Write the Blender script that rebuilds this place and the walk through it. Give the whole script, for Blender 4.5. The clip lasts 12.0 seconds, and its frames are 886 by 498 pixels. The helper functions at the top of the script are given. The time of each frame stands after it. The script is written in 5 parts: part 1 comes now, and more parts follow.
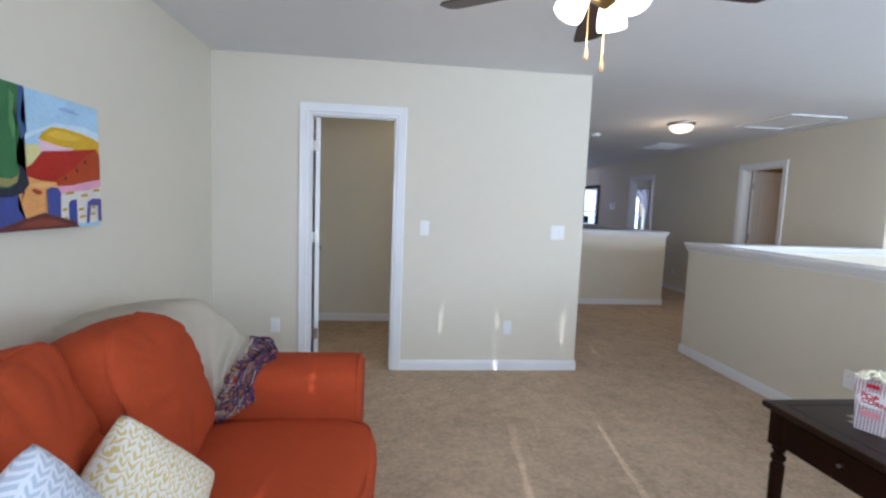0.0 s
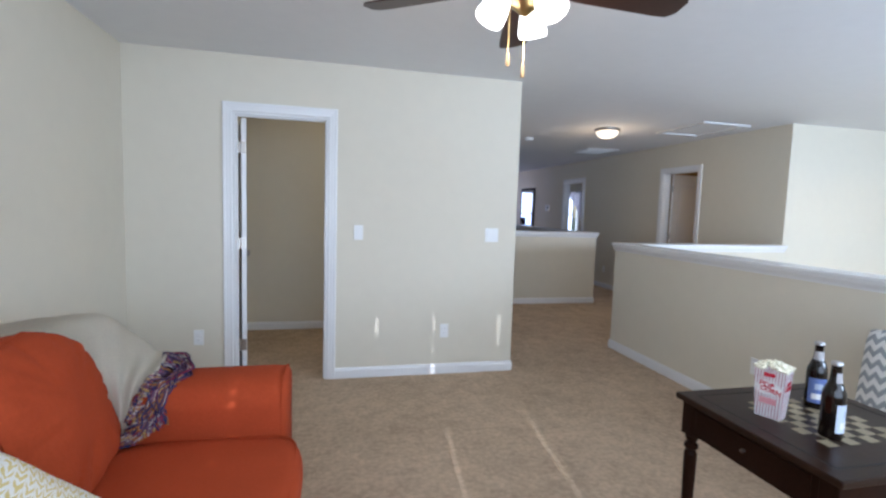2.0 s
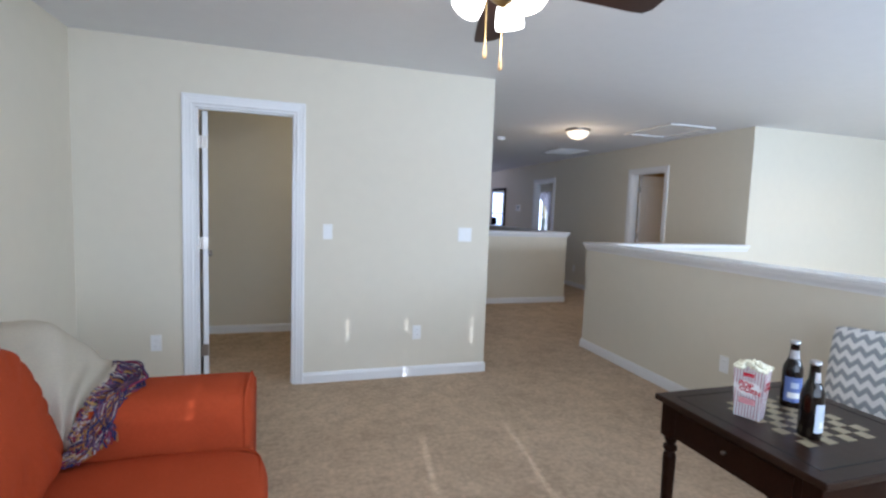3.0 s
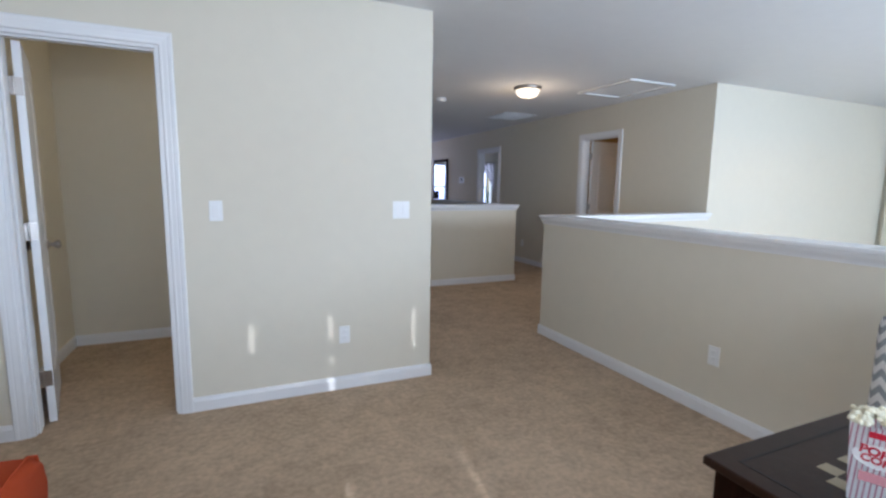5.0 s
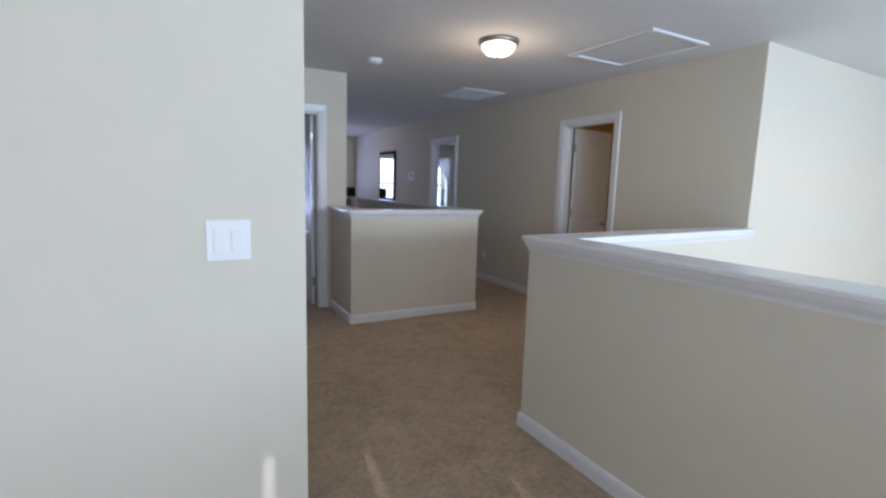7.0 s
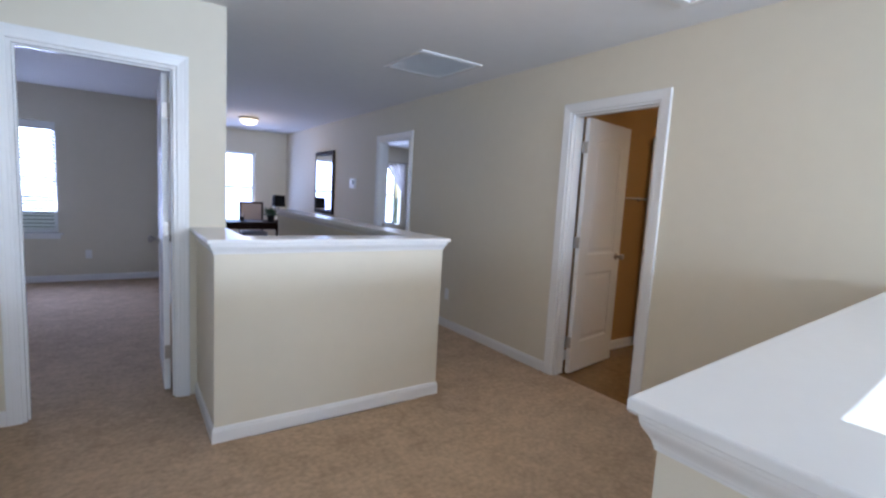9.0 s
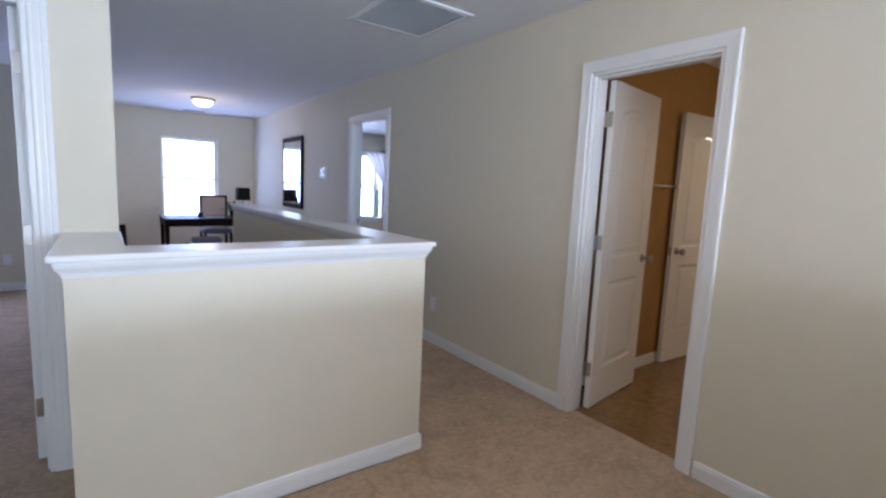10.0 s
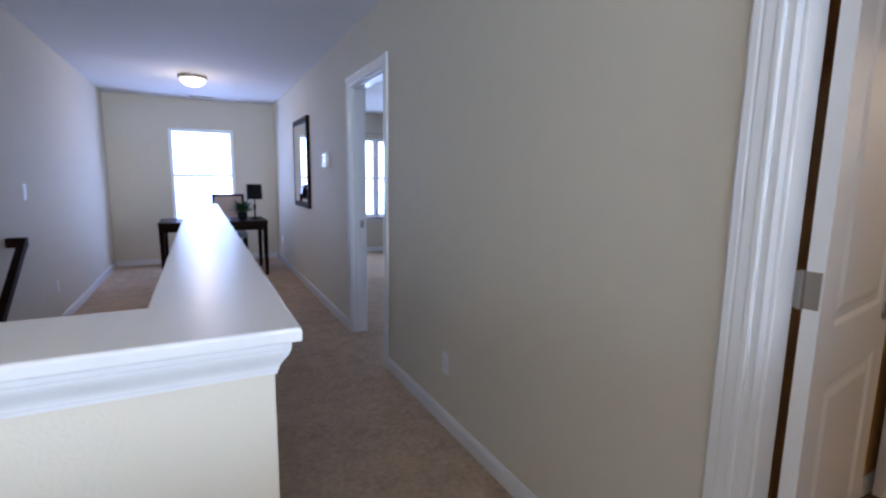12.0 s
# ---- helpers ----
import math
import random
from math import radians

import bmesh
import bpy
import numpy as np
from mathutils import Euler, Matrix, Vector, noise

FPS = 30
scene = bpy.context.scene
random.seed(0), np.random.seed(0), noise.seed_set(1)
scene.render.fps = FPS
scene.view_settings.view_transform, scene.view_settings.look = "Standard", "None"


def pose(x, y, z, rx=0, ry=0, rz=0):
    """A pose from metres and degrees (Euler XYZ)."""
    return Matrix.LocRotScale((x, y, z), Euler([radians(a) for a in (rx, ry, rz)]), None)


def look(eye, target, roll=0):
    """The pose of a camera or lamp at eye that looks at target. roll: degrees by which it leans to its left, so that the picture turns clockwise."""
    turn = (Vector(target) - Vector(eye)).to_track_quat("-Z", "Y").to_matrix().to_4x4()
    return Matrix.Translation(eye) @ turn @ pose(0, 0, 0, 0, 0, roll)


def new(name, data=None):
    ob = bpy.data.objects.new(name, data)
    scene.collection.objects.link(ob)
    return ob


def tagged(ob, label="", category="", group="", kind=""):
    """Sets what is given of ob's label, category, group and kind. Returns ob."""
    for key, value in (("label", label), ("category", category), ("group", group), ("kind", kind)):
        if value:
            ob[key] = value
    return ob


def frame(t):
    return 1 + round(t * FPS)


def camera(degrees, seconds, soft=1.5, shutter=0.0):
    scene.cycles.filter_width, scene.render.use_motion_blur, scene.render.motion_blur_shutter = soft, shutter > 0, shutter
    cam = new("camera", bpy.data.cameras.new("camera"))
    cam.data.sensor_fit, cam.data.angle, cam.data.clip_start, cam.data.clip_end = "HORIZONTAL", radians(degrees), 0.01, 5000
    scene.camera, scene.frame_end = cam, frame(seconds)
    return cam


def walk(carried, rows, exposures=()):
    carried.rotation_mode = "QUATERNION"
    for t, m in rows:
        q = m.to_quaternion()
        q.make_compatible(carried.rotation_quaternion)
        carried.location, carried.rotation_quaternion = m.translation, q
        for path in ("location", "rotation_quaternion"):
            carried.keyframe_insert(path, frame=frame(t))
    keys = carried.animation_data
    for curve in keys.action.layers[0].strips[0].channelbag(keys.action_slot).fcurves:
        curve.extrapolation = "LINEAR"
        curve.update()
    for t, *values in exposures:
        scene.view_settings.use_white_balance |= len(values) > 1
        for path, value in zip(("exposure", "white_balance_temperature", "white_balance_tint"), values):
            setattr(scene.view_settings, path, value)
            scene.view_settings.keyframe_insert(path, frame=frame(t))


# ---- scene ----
cam = camera(86.9, 12.0, soft=2.5)
PATH = [
    (0, (0.385, 0.259, 1.365), (0.595, 2.239, 1.175), 2.2),
    (0.5, (0.401, 0.257, 1.37), (0.671, 2.23, 1.185), 2.3),
    (1, (0.415, 0.257, 1.376), (0.744, 2.222, 1.199), 2.2),
    (1.5, (0.43, 0.263, 1.372), (0.82, 2.217, 1.202), 1.9),
    (2, (0.449, 0.276, 1.373), (0.899, 2.217, 1.203), 1.8),
    (2.5, (0.456, 0.302, 1.372), (0.967, 2.228, 1.206), 1.8),
    (3, (0.452, 0.357, 1.364), (1.024, 2.266, 1.198), 2.0),
    (5, (0.743, 1.057, 1.323), (1.539, 2.873, 1.059), 0.8),
    (5.5, (0.915, 1.406, 1.334), (1.758, 3.196, 1.045), 0.8),
    (6, (1.142, 1.778, 1.338), (2.026, 3.547, 1.039), 0.8),
    (6.5, (1.377, 2.162, 1.338), (2.307, 3.909, 1.05), 1.3),
    (8.5, (2.362, 3.778, 1.371), (3.419, 5.46, 1.138), 2.8),
    (9, (2.593, 4.164, 1.363), (3.718, 5.803, 1.139), 3.2),
    (9.5, (2.825, 4.525, 1.344), (3.997, 6.129, 1.111), 3.2),
    (10, (3.079, 4.848, 1.347), (4.25, 6.449, 1.09), 2.6),
    (10.5, (3.357, 5.169, 1.342), (4.509, 6.781, 1.069), 2.0),
    (11, (3.664, 5.444, 1.335), (4.741, 7.103, 1.037), 1.1),
    (11.5, (3.976, 5.729, 1.313), (4.974, 7.435, 1.01), 0.8),
    (12, (4.274, 6.024, 1.301), (5.184, 7.782, 1.01), 0.8),
]
EXPOSURES = [(0.0, 0.05, 5650, 13), (5.0, 0.02, 5620, 13), (6.5, -0.08, 5600, 13), (8.5, 0.62, 5500, 13), (10.0, 0.90, 5450, 13), (12.0, 0.90, 5300, 13)]
walk(cam, [(t, look(eye, target, roll)) for t, eye, target, roll in PATH], EXPOSURES)

# ---- light ----
SUN_EL, SUN_DX = 16.0, 0.11
world = bpy.data.worlds.new("sky")
scene.world = world
world.use_nodes = True
wn = world.node_tree
sky = wn.nodes.new("ShaderNodeTexSky")
sky.sky_type = "NISHITA"
sky.sun_disc = False
sky.sun_elevation = radians(SUN_EL)
sky.sun_rotation = radians(180 + math.degrees(math.atan(SUN_DX)))
wn.links.new(sky.outputs[0], wn.nodes["Background"].inputs[0])
wn.nodes["Background"].inputs[1].default_value = 0.15

sun_data = bpy.data.lights.new("sun", "SUN")
sun_data.energy, sun_data.angle, sun_data.color = 5.0, radians(0.42), (1.0, 0.97, 0.92)
sun = new("sun", sun_data)
sun.matrix_world = look((0, 0, 0), (SUN_DX, 1, -math.tan(radians(SUN_EL)) * math.hypot(1, SUN_DX)))


def window_light(name, x, y, z, w, h, aim, power, color):
    data = bpy.data.lights.new(name, "AREA")
    data.shape, data.size, data.size_y, data.energy, data.color = "RECTANGLE", w, h, power, color
    ob = new(name, data)
    ob.matrix_world = look((x, y, z), (x + aim[0], y + aim[1], z + aim[2]))
    return ob


def bulb(name, x, y, z, power, color, radius=0.06):
    data = bpy.data.lights.new(name, "POINT")
    data.energy, data.color, data.shadow_soft_size = power, color, radius
    ob = new(name, data)
    ob.location = (x, y, z)
    return ob


DAY = (0.76, 0.88, 1.0)
WARM = (1.0, 0.72, 0.44)
window_light("loft_daylight", 1.06, -1.0, 1.3, 3.9, 1.3, (0, 1, 0.05), 71, DAY)
window_light("foyer_transom_daylight", 5.2, -1.0, 1.66, 3.0, 0.56, (0, 1, -0.02), 140, (0.73, 0.86, 1.0))
window_light("foyer_daylight", 5.2, -1.0, 0.3, 3.0, 1.36, (0, 1, -0.02), 82, (0.73, 0.86, 1.0))
window_light("study_daylight", 4.335, 14.32, 1.32, 0.84, 1.36, (0, -1, 0), 17, (0.50, 0.60, 1.0))
window_light("bedroom_daylight", 1.47, 11.98, 1.32, 0.84, 1.36, (0, -1, 0.4), 42, (0.58, 0.66, 1.0))
window_light("guest_daylight", 7.3, 14.32, 1.32, 1.7, 1.36, (0, -1, 0), 30, (0.62, 0.72, 1.0))

# ---- materials ----


def material(name, color, rough=0.6, metal=0.0, spots=0.0, scale=3.0, bump=0.0, bump_scale=80.0, spec=0.4):
    """Principled surface with a coarse and a fine variation of its colour and a fine relief."""
    m = bpy.data.materials.new(name)
    m.use_nodes = True
    nt = m.node_tree
    b = nt.nodes["Principled BSDF"]
    b.inputs["Roughness"].default_value = rough
    b.inputs["Metallic"].default_value = metal
    b.inputs["Specular IOR Level"].default_value = spec
    b.inputs["Base Color"].default_value = (*color, 1)
    tc = nt.nodes.new("ShaderNodeTexCoord")
    if spots > 0:
        n1 = nt.nodes.new("ShaderNodeTexNoise")
        n1.inputs["Scale"].default_value = scale
        n1.inputs["Detail"].default_value = 5
        n2 = nt.nodes.new("ShaderNodeTexNoise")
        n2.inputs["Scale"].default_value = scale * 14
        n2.inputs["Detail"].default_value = 3
        mul = nt.nodes.new("ShaderNodeMath")
        mul.operation = "ADD"
        nt.links.new(tc.outputs["Object"], n1.inputs["Vector"])
        nt.links.new(tc.outputs["Object"], n2.inputs["Vector"])
        nt.links.new(n1.outputs["Fac"], mul.inputs[0])
        nt.links.new(n2.outputs["Fac"], mul.inputs[1])
        ramp = nt.nodes.new("ShaderNodeMapRange")
        ramp.inputs["From Min"].default_value, ramp.inputs["From Max"].default_value = 0.6, 1.4
        ramp.inputs["To Min"].default_value, ramp.inputs["To Max"].default_value = 1 - spots, 1 + spots
        nt.links.new(mul.outputs[0], ramp.inputs["Value"])
        mix = nt.nodes.new("ShaderNodeVectorMath")
        mix.operation = "SCALE"
        mix.inputs[0].default_value = color
        nt.links.new(ramp.outputs[0], mix.inputs["Scale"])
        nt.links.new(mix.outputs[0], b.inputs["Base Color"])
    if bump > 0:
        n3 = nt.nodes.new("ShaderNodeTexNoise")
        n3.inputs["Scale"].default_value = bump_scale
        n3.inputs["Detail"].default_value = 4
        nt.links.new(tc.outputs["Object"], n3.inputs["Vector"])
        bn = nt.nodes.new("ShaderNodeBump")
        bn.inputs["Strength"].default_value = bump
        bn.inputs["Distance"].default_value = 0.01
        nt.links.new(n3.outputs["Fac"], bn.inputs["Height"])
        nt.links.new(bn.outputs[0], b.inputs["Normal"])
    return m


def glowing(name, color, strength):
    m = material(name, (0.9, 0.88, 0.82), 0.3)
    b = m.node_tree.nodes["Principled BSDF"]
    b.inputs["Emission Color"].default_value = (*color, 1)
    b.inputs["Emission Strength"].default_value = strength
    return m


PAINT = material("cream_wall_paint", (0.71, 0.66, 0.545), 0.75, 0, 0.02, 0.8, 0.06, 160, 0.3)
CEIL = material("white_ceiling_paint", (0.78, 0.78, 0.78), 0.85, 0, 0.02, 0.7, 0.12, 120, 0.2)
TRIM = material("white_semigloss_trim", (0.82, 0.82, 0.82), 0.26, 0, 0.015, 1.5, 0.02, 40, 0.5)
CARPET = material("beige_carpet", (0.545, 0.412, 0.288), 0.98, 0, 0, 3, 0.8, 240, 0.05)
cnt = CARPET.node_tree
ctc = cnt.nodes.new("ShaderNodeTexCoord")
mottle = cnt.nodes.new("ShaderNodeTexNoise")
mottle.inputs["Scale"].default_value, mottle.inputs["Detail"].default_value, mottle.inputs["Roughness"].default_value = 8.0, 9.0, 0.7
fleck = cnt.nodes.new("ShaderNodeTexNoise")
fleck.inputs["Scale"].default_value, fleck.inputs["Detail"].default_value = 34.0, 6.0
cweight = cnt.nodes.new("ShaderNodeMath")
cweight.operation, cweight.inputs[1].default_value = "MULTIPLY", 0.8
crange = cnt.nodes.new("ShaderNodeMapRange")
crange.inputs["From Min"].default_value, crange.inputs["From Max"].default_value = 0.93, 1.37
crange.inputs["To Min"].default_value, crange.inputs["To Max"].default_value = 0.80, 1.20
cadd = cnt.nodes.new("ShaderNodeMath")
cscale = cnt.nodes.new("ShaderNodeVectorMath")
cscale.operation = "SCALE"
cscale.inputs[0].default_value = (0.545, 0.412, 0.288)
for n in (mottle, fleck):
    cnt.links.new(ctc.outputs["Object"], n.inputs["Vector"])
cnt.links.new(mottle.outputs["Fac"], cadd.inputs[0])
cnt.links.new(fleck.outputs["Fac"], cweight.inputs[0])
cnt.links.new(cweight.outputs[0], cadd.inputs[1])
patch = cnt.nodes.new("ShaderNodeTexNoise")
patch.inputs["Scale"].default_value, patch.inputs["Detail"].default_value = 1.6, 4.0
cpatch = cnt.nodes.new("ShaderNodeMath")
cpatch.operation, cpatch.inputs[1].default_value = "MULTIPLY_ADD", 0.5
cnt.links.new(ctc.outputs["Object"], patch.inputs["Vector"])
cnt.links.new(patch.outputs["Fac"], cpatch.inputs[0])
cnt.links.new(cadd.outputs[0], cpatch.inputs[2])
cnt.links.new(cpatch.outputs[0], crange.inputs["Value"])
cnt.links.new(crange.outputs[0], cscale.inputs["Scale"])
cnt.links.new(cscale.outputs[0], cnt.nodes["Principled BSDF"].inputs["Base Color"])
BATHPAINT = material("golden_tan_wall_paint", (0.42, 0.25, 0.09), 0.7, 0, 0.03, 0.8, 0.06, 160, 0.3)
VINYL = material("tan_sheet_vinyl", (0.24, 0.14, 0.06), 0.2, 0, 0.32, 1.4, 0.03, 12)
METAL = material("brushed_nickel", (0.42, 0.39, 0.36), 0.28, 1.0, 0.06, 20)
PLATE = material("white_plastic_plate", (0.85, 0.85, 0.84), 0.35)
DARKWOOD = material("espresso_wood", (0.016, 0.0058, 0.003), 0.42, 0, 0.35, 7, 0.05, 30, 0.06)
BLACK = material("black_shadow_gap", (0.012, 0.012, 0.012), 0.6)
OUTSIDE = material("exterior_grass", (0.07, 0.10, 0.04), 0.95, 0, 0.3, 0.5)

# ---- building helpers ----


def part(name, bm, mat, parent=None, label="", smooth=False):
    mesh = bpy.data.meshes.new(name)
    bmesh.ops.recalc_face_normals(bm, faces=bm.faces)
    if smooth:
        for f in bm.faces:
            f.smooth = True
    bm.to_mesh(mesh)
    bm.free()
    for m in mat if isinstance(mat, (list, tuple)) else [mat]:
        mesh.materials.append(m)
    ob = new(name, mesh)
    if parent is not None:
        ob.parent = parent
    if label:
        ob["label"] = label
    return ob


def empty(name, m=None):
    ob = new(name)
    ob.empty_display_size = 0.1
    if m is not None:
        ob.matrix_world = m
    return ob


def add_box(bm, x0, y0, z0, x1, y1, z1, bevel=0.0, seg=2, m=None):
    vs = [bm.verts.new((x, y, z)) for x in (x0, x1) for y in (y0, y1) for z in (z0, z1)]
    fs = [bm.faces.new([vs[i] for i in q]) for q in ((0, 1, 3, 2), (4, 6, 7, 5), (0, 4, 5, 1), (2, 3, 7, 6), (0, 2, 6, 4), (1, 5, 7, 3))]
    bmesh.ops.recalc_face_normals(bm, faces=fs)
    if m is not None:
        bmesh.ops.transform(bm, matrix=m, verts=vs)
    if bevel > 0:
        edges = list({e for f in fs for e in f.edges})
        bmesh.ops.bevel(bm, geom=edges, offset=bevel, segments=seg, profile=0.6, affect="EDGES")


def box_bm(*a, **k):
    bm = bmesh.new()
    add_box(bm, *a, **k)
    return bm


def lathe_bm(profile, seg=24, m=None):
    """Turned body round z from (radius, height) pairs."""
    bm = bmesh.new()
    rings = []
    for r, z in profile:
        if r < 1e-5:
            rings.append([bm.verts.new((0, 0, z))])
        else:
            rings.append([bm.verts.new((r * math.cos(2 * math.pi * i / seg), r * math.sin(2 * math.pi * i / seg), z)) for i in range(seg)])
    for a, b in zip(rings, rings[1:]):
        for i in range(seg):
            j = (i + 1) % seg
            if len(a) == 1 and len(b) > 1:
                bm.faces.new((a[0], b[i], b[j]))
            elif len(b) == 1 and len(a) > 1:
                bm.faces.new((a[i], a[j], b[0]))
            elif len(a) > 1:
                bm.faces.new((a[i], a[j], b[j], b[i]))
    if m is not None:
        bmesh.ops.transform(bm, matrix=m, verts=bm.verts)
    return bm


def sweep_bm(path, profile, z=0.0):
    """A closed (offset, height) profile along a plan polyline with mitred corners; offset counts to the left of the way."""
    bm = bmesh.new()
    n = len(path)
    pts = [Vector(p) for p in path]
    rings = []
    for i, p in enumerate(pts):
        d0 = (pts[i] - pts[i - 1]).normalized() if i else None
        d1 = (pts[i + 1] - pts[i]).normalized() if i < n - 1 else None
        d0, d1 = d0 or d1, d1 or d0
        n0, n1 = Vector((-d0.y, d0.x)), Vector((-d1.y, d1.x))
        mit = (n0 + n1).normalized()
        mit /= max(0.2, mit.dot(n0))
        rings.append([bm.verts.new((p.x + mit.x * u, p.y + mit.y * u, z + h)) for u, h in profile])
    k = len(profile)
    for a, b in zip(rings, rings[1:]):
        for i in range(k):
            bm.faces.new((a[i], a[(i + 1) % k], b[(i + 1) % k], b[i]))
    bm.faces.new(rings[0])
    bm.faces.new(rings[-1][::-1])
    return bm


def structure(ob, label, category):
    return tagged(ob, label, category, kind="structure")


def wall(name, x0, y0, x1, y1, z0=0.0, z1=2.44, openings=(), label="cream painted drywall wall", mat=None):
    """A straight wall between two plan corners with openings (from, to, bottom, top) along its long axis."""
    bm = bmesh.new()
    along_x = (x1 - x0) > (y1 - y0)
    lo, hi = (x0, x1) if along_x else (y0, y1)

    def piece(a, b, c, d):
        if b - a > 1e-4 and d - c > 1e-4:
            if along_x:
                add_box(bm, a, y0, c, b, y1, d)
            else:
                add_box(bm, x0, a, c, x1, b, d)
    at = lo
    for a, b, c, d in sorted(openings):
        piece(at, a, z0, z1)
        piece(a, b, z0, c)
        piece(a, b, d, z1)
        at = b
    piece(at, hi, z0, z1)
    return structure(part(name, bm, mat or PAINT), label, "wall")


BASE_PROFILE = [(0, 0), (0.012, 0), (0.012, 0.062), (0.009, 0.072), (0.0085, 0.078), (0.004, 0.085), (0, 0.085)]


def baseboard(path):
    """White baseboard along a wall's foot; the room lies to the left of the way."""
    return structure(part("baseboard", sweep_bm(path, BASE_PROFILE), TRIM), "white painted wooden baseboard at the wall's foot", "baseboard")


# ---- structure ----
H = 2.44
LX, RX = -1.0, 5.375          # loft's outer wall, hall's long wall
YA, YD, YF = 4.0, 7.44, 14.09  # closet wall, bedroom wall, end wall
YB = -1.1                      # wall behind the start
EX = 1.94                      # landing's side wall
SX = 3.135                     # stairwell's side wall
DT = 2.035                     # door opening's height

floor_bm = bmesh.new()
for a in ((-1.2, YB - 0.2, 3.38, 4.53), (-1.2, 4.53, 5.44, 6.72), (-1.2, 6.72, 3.14, 14.3), (4.21, 6.72, 5.44, 10.25), (3.14, 10.25, 5.44, 14.3)):
    add_box(floor_bm, a[0], a[1], -0.3, a[2], a[3], 0.0)
structure(part("floor", floor_bm, CARPET), "worn beige cut-pile carpet floor", "floor")
structure(part("floor_guest", box_bm(5.44, 7.06, -0.3, 9.2, 14.3, 0.0), CARPET), "beige carpet floor of the guest room", "floor")
structure(part("floor_bath", box_bm(5.44, 4.6, -0.3, 9.2, 7.06, 0.0), VINYL), "tan mottled sheet vinyl bathroom floor", "floor")
structure(part("ceiling", box_bm(-1.2, YB - 0.2, H, 9.2, 14.3, H + 0.12), CEIL), "white textured drywall ceiling", "ceiling")

wall("wall_west", LX - 0.12, YB - 0.12, LX, 14.21)
WINS = [(-0.94 + 1.04 * i, -0.06 + 1.04 * i, 0.62, 2.07) for i in range(4)]
wall("wall_south", LX, YB - 0.12, 3.38, YB, openings=WINS)
wall("wall_closet", LX, YA, EX, YA + 0.12, openings=[(-0.29, 0.395, 0, DT)])
# added wall close behind the closet leaf; keeps lamp light out of the hinge gap
wall("wall_closet_blocker", -0.62, YA + 0.12, -0.51, 5.6)
wall("wall_closet_back", LX, 5.6, EX - 0.12, 5.7)
wall("wall_landing", EX - 0.12, YA + 0.12, EX, YD, openings=[(4.86, 5.48, 0, DT)])
wall("wall_bedroom", LX, YD, SX, YD + 0.12, openings=[(2.115, 2.86, 0, DT)])
wall("wall_bedroom_east", SX - 0.12, YD + 0.12, SX, YF, z0=-2.9)
wall("wall_bedroom_north", LX, 11.8, SX - 0.12, 11.92, openings=[(1.02, 1.90, 0.63, 2.01)])
wall("wall_north", SX, YF, RX, YF + 0.15, openings=[(3.9, 4.77, 0.63, 2.01)])
wall("wall_hall", RX, 4.67, RX + 0.12, YF + 0.15, openings=[(5.9, 6.615, 0, DT), (9.01, 9.81, 0, DT)])
wall("wall_foyer_north", RX, 4.555, 9.2, 4.67, z0=-2.9)
wall("wall_foyer_east", 8.76, YB - 0.12, 8.88, 4.48, z0=-2.9)
wall("wall_foyer_south", 3.38, YB - 0.12, 8.76, YB, z0=-2.9, z1=1.2, openings=[(3.7, 6.7, -0.4, 1.0)])
wall("wall_foyer_south_upper", 3.38, YB - 0.12, 8.76, YB, z0=1.2, openings=[(3.7, 6.7, 1.36, 1.96)])
wall("wall_foyer_west", 3.25, YB, 3.375, 4.40, z0=-2.9, z1=-0.3)
wall("wall_foyer_inner", 3.375, 4.47, RX, 4.6, z0=-2.9, z1=-0.3)
structure(part("floor_foyer", box_bm(3.0, YB - 0.2, -3.0, 9.2, 11, -2.9), VINYL), "tan foyer floor on the storey below", "floor")
wall("wall_bath_north", RX + 0.12, 6.82, 7.44, 7.06, label="golden tan painted bathroom wall", mat=BATHPAINT)
wall("wall_tub_north", 7.44, 6.9, 9.1, 7.06)
wall("wall_bath_partition", 7.44, 4.67, 7.54, 6.9, openings=[(6.0, 6.74, 0, DT)], label="golden tan painted bathroom partition", mat=BATHPAINT)
wall("wall_guest_north", RX + 0.12, YF, 9.2, YF + 0.15, openings=[(6.3, 8.1, 0.63, 2.01)])
wall("wall_east", 9.1, 4.67, 9.2, YF)
wall("wall_stair_south", SX, 6.715, 4.348, 6.85, z0=-2.9, z1=-0.3)
wall("wall_stair_east", 4.21, 6.85, 4.348, 10.28, z0=-2.9, z1=-0.3)

# half walls with moulded caps
HALF_BODY = [(-0.07, -0.3), (0.07, -0.3), (0.07, 1.05), (-0.07, 1.05)]


def cap_profile():
    """Flat cap board with eased edges over a small ogee moulding, mirrored on both sides."""
    side = [(0.07, 1.007), (0.0735, 1.007), (0.0745, 1.013)]
    for i in range(9):
        f = i / 8
        side.append((0.0755 + 0.0165 * (f * f * (3 - 2 * f)), 1.014 + 0.036 * f))
    side += [(0.093, 1.052), (0.093, 1.062)]
    side += [(0.1025 + 0.0035 * math.cos(a), 1.066 + 0.0035 * math.sin(a)) for a in [radians(d) for d in (-90, -45, 0)]]
    side += [(0.1005 + 0.0055 * math.cos(a), 1.0795 + 0.0055 * math.sin(a)) for a in [radians(d) for d in (0, 30, 60, 90)]]
    return side + [(-u, h) for u, h in reversed(side)] + [(-0.07, 1.05), (0.07, 1.05)]


CAP = cap_profile()


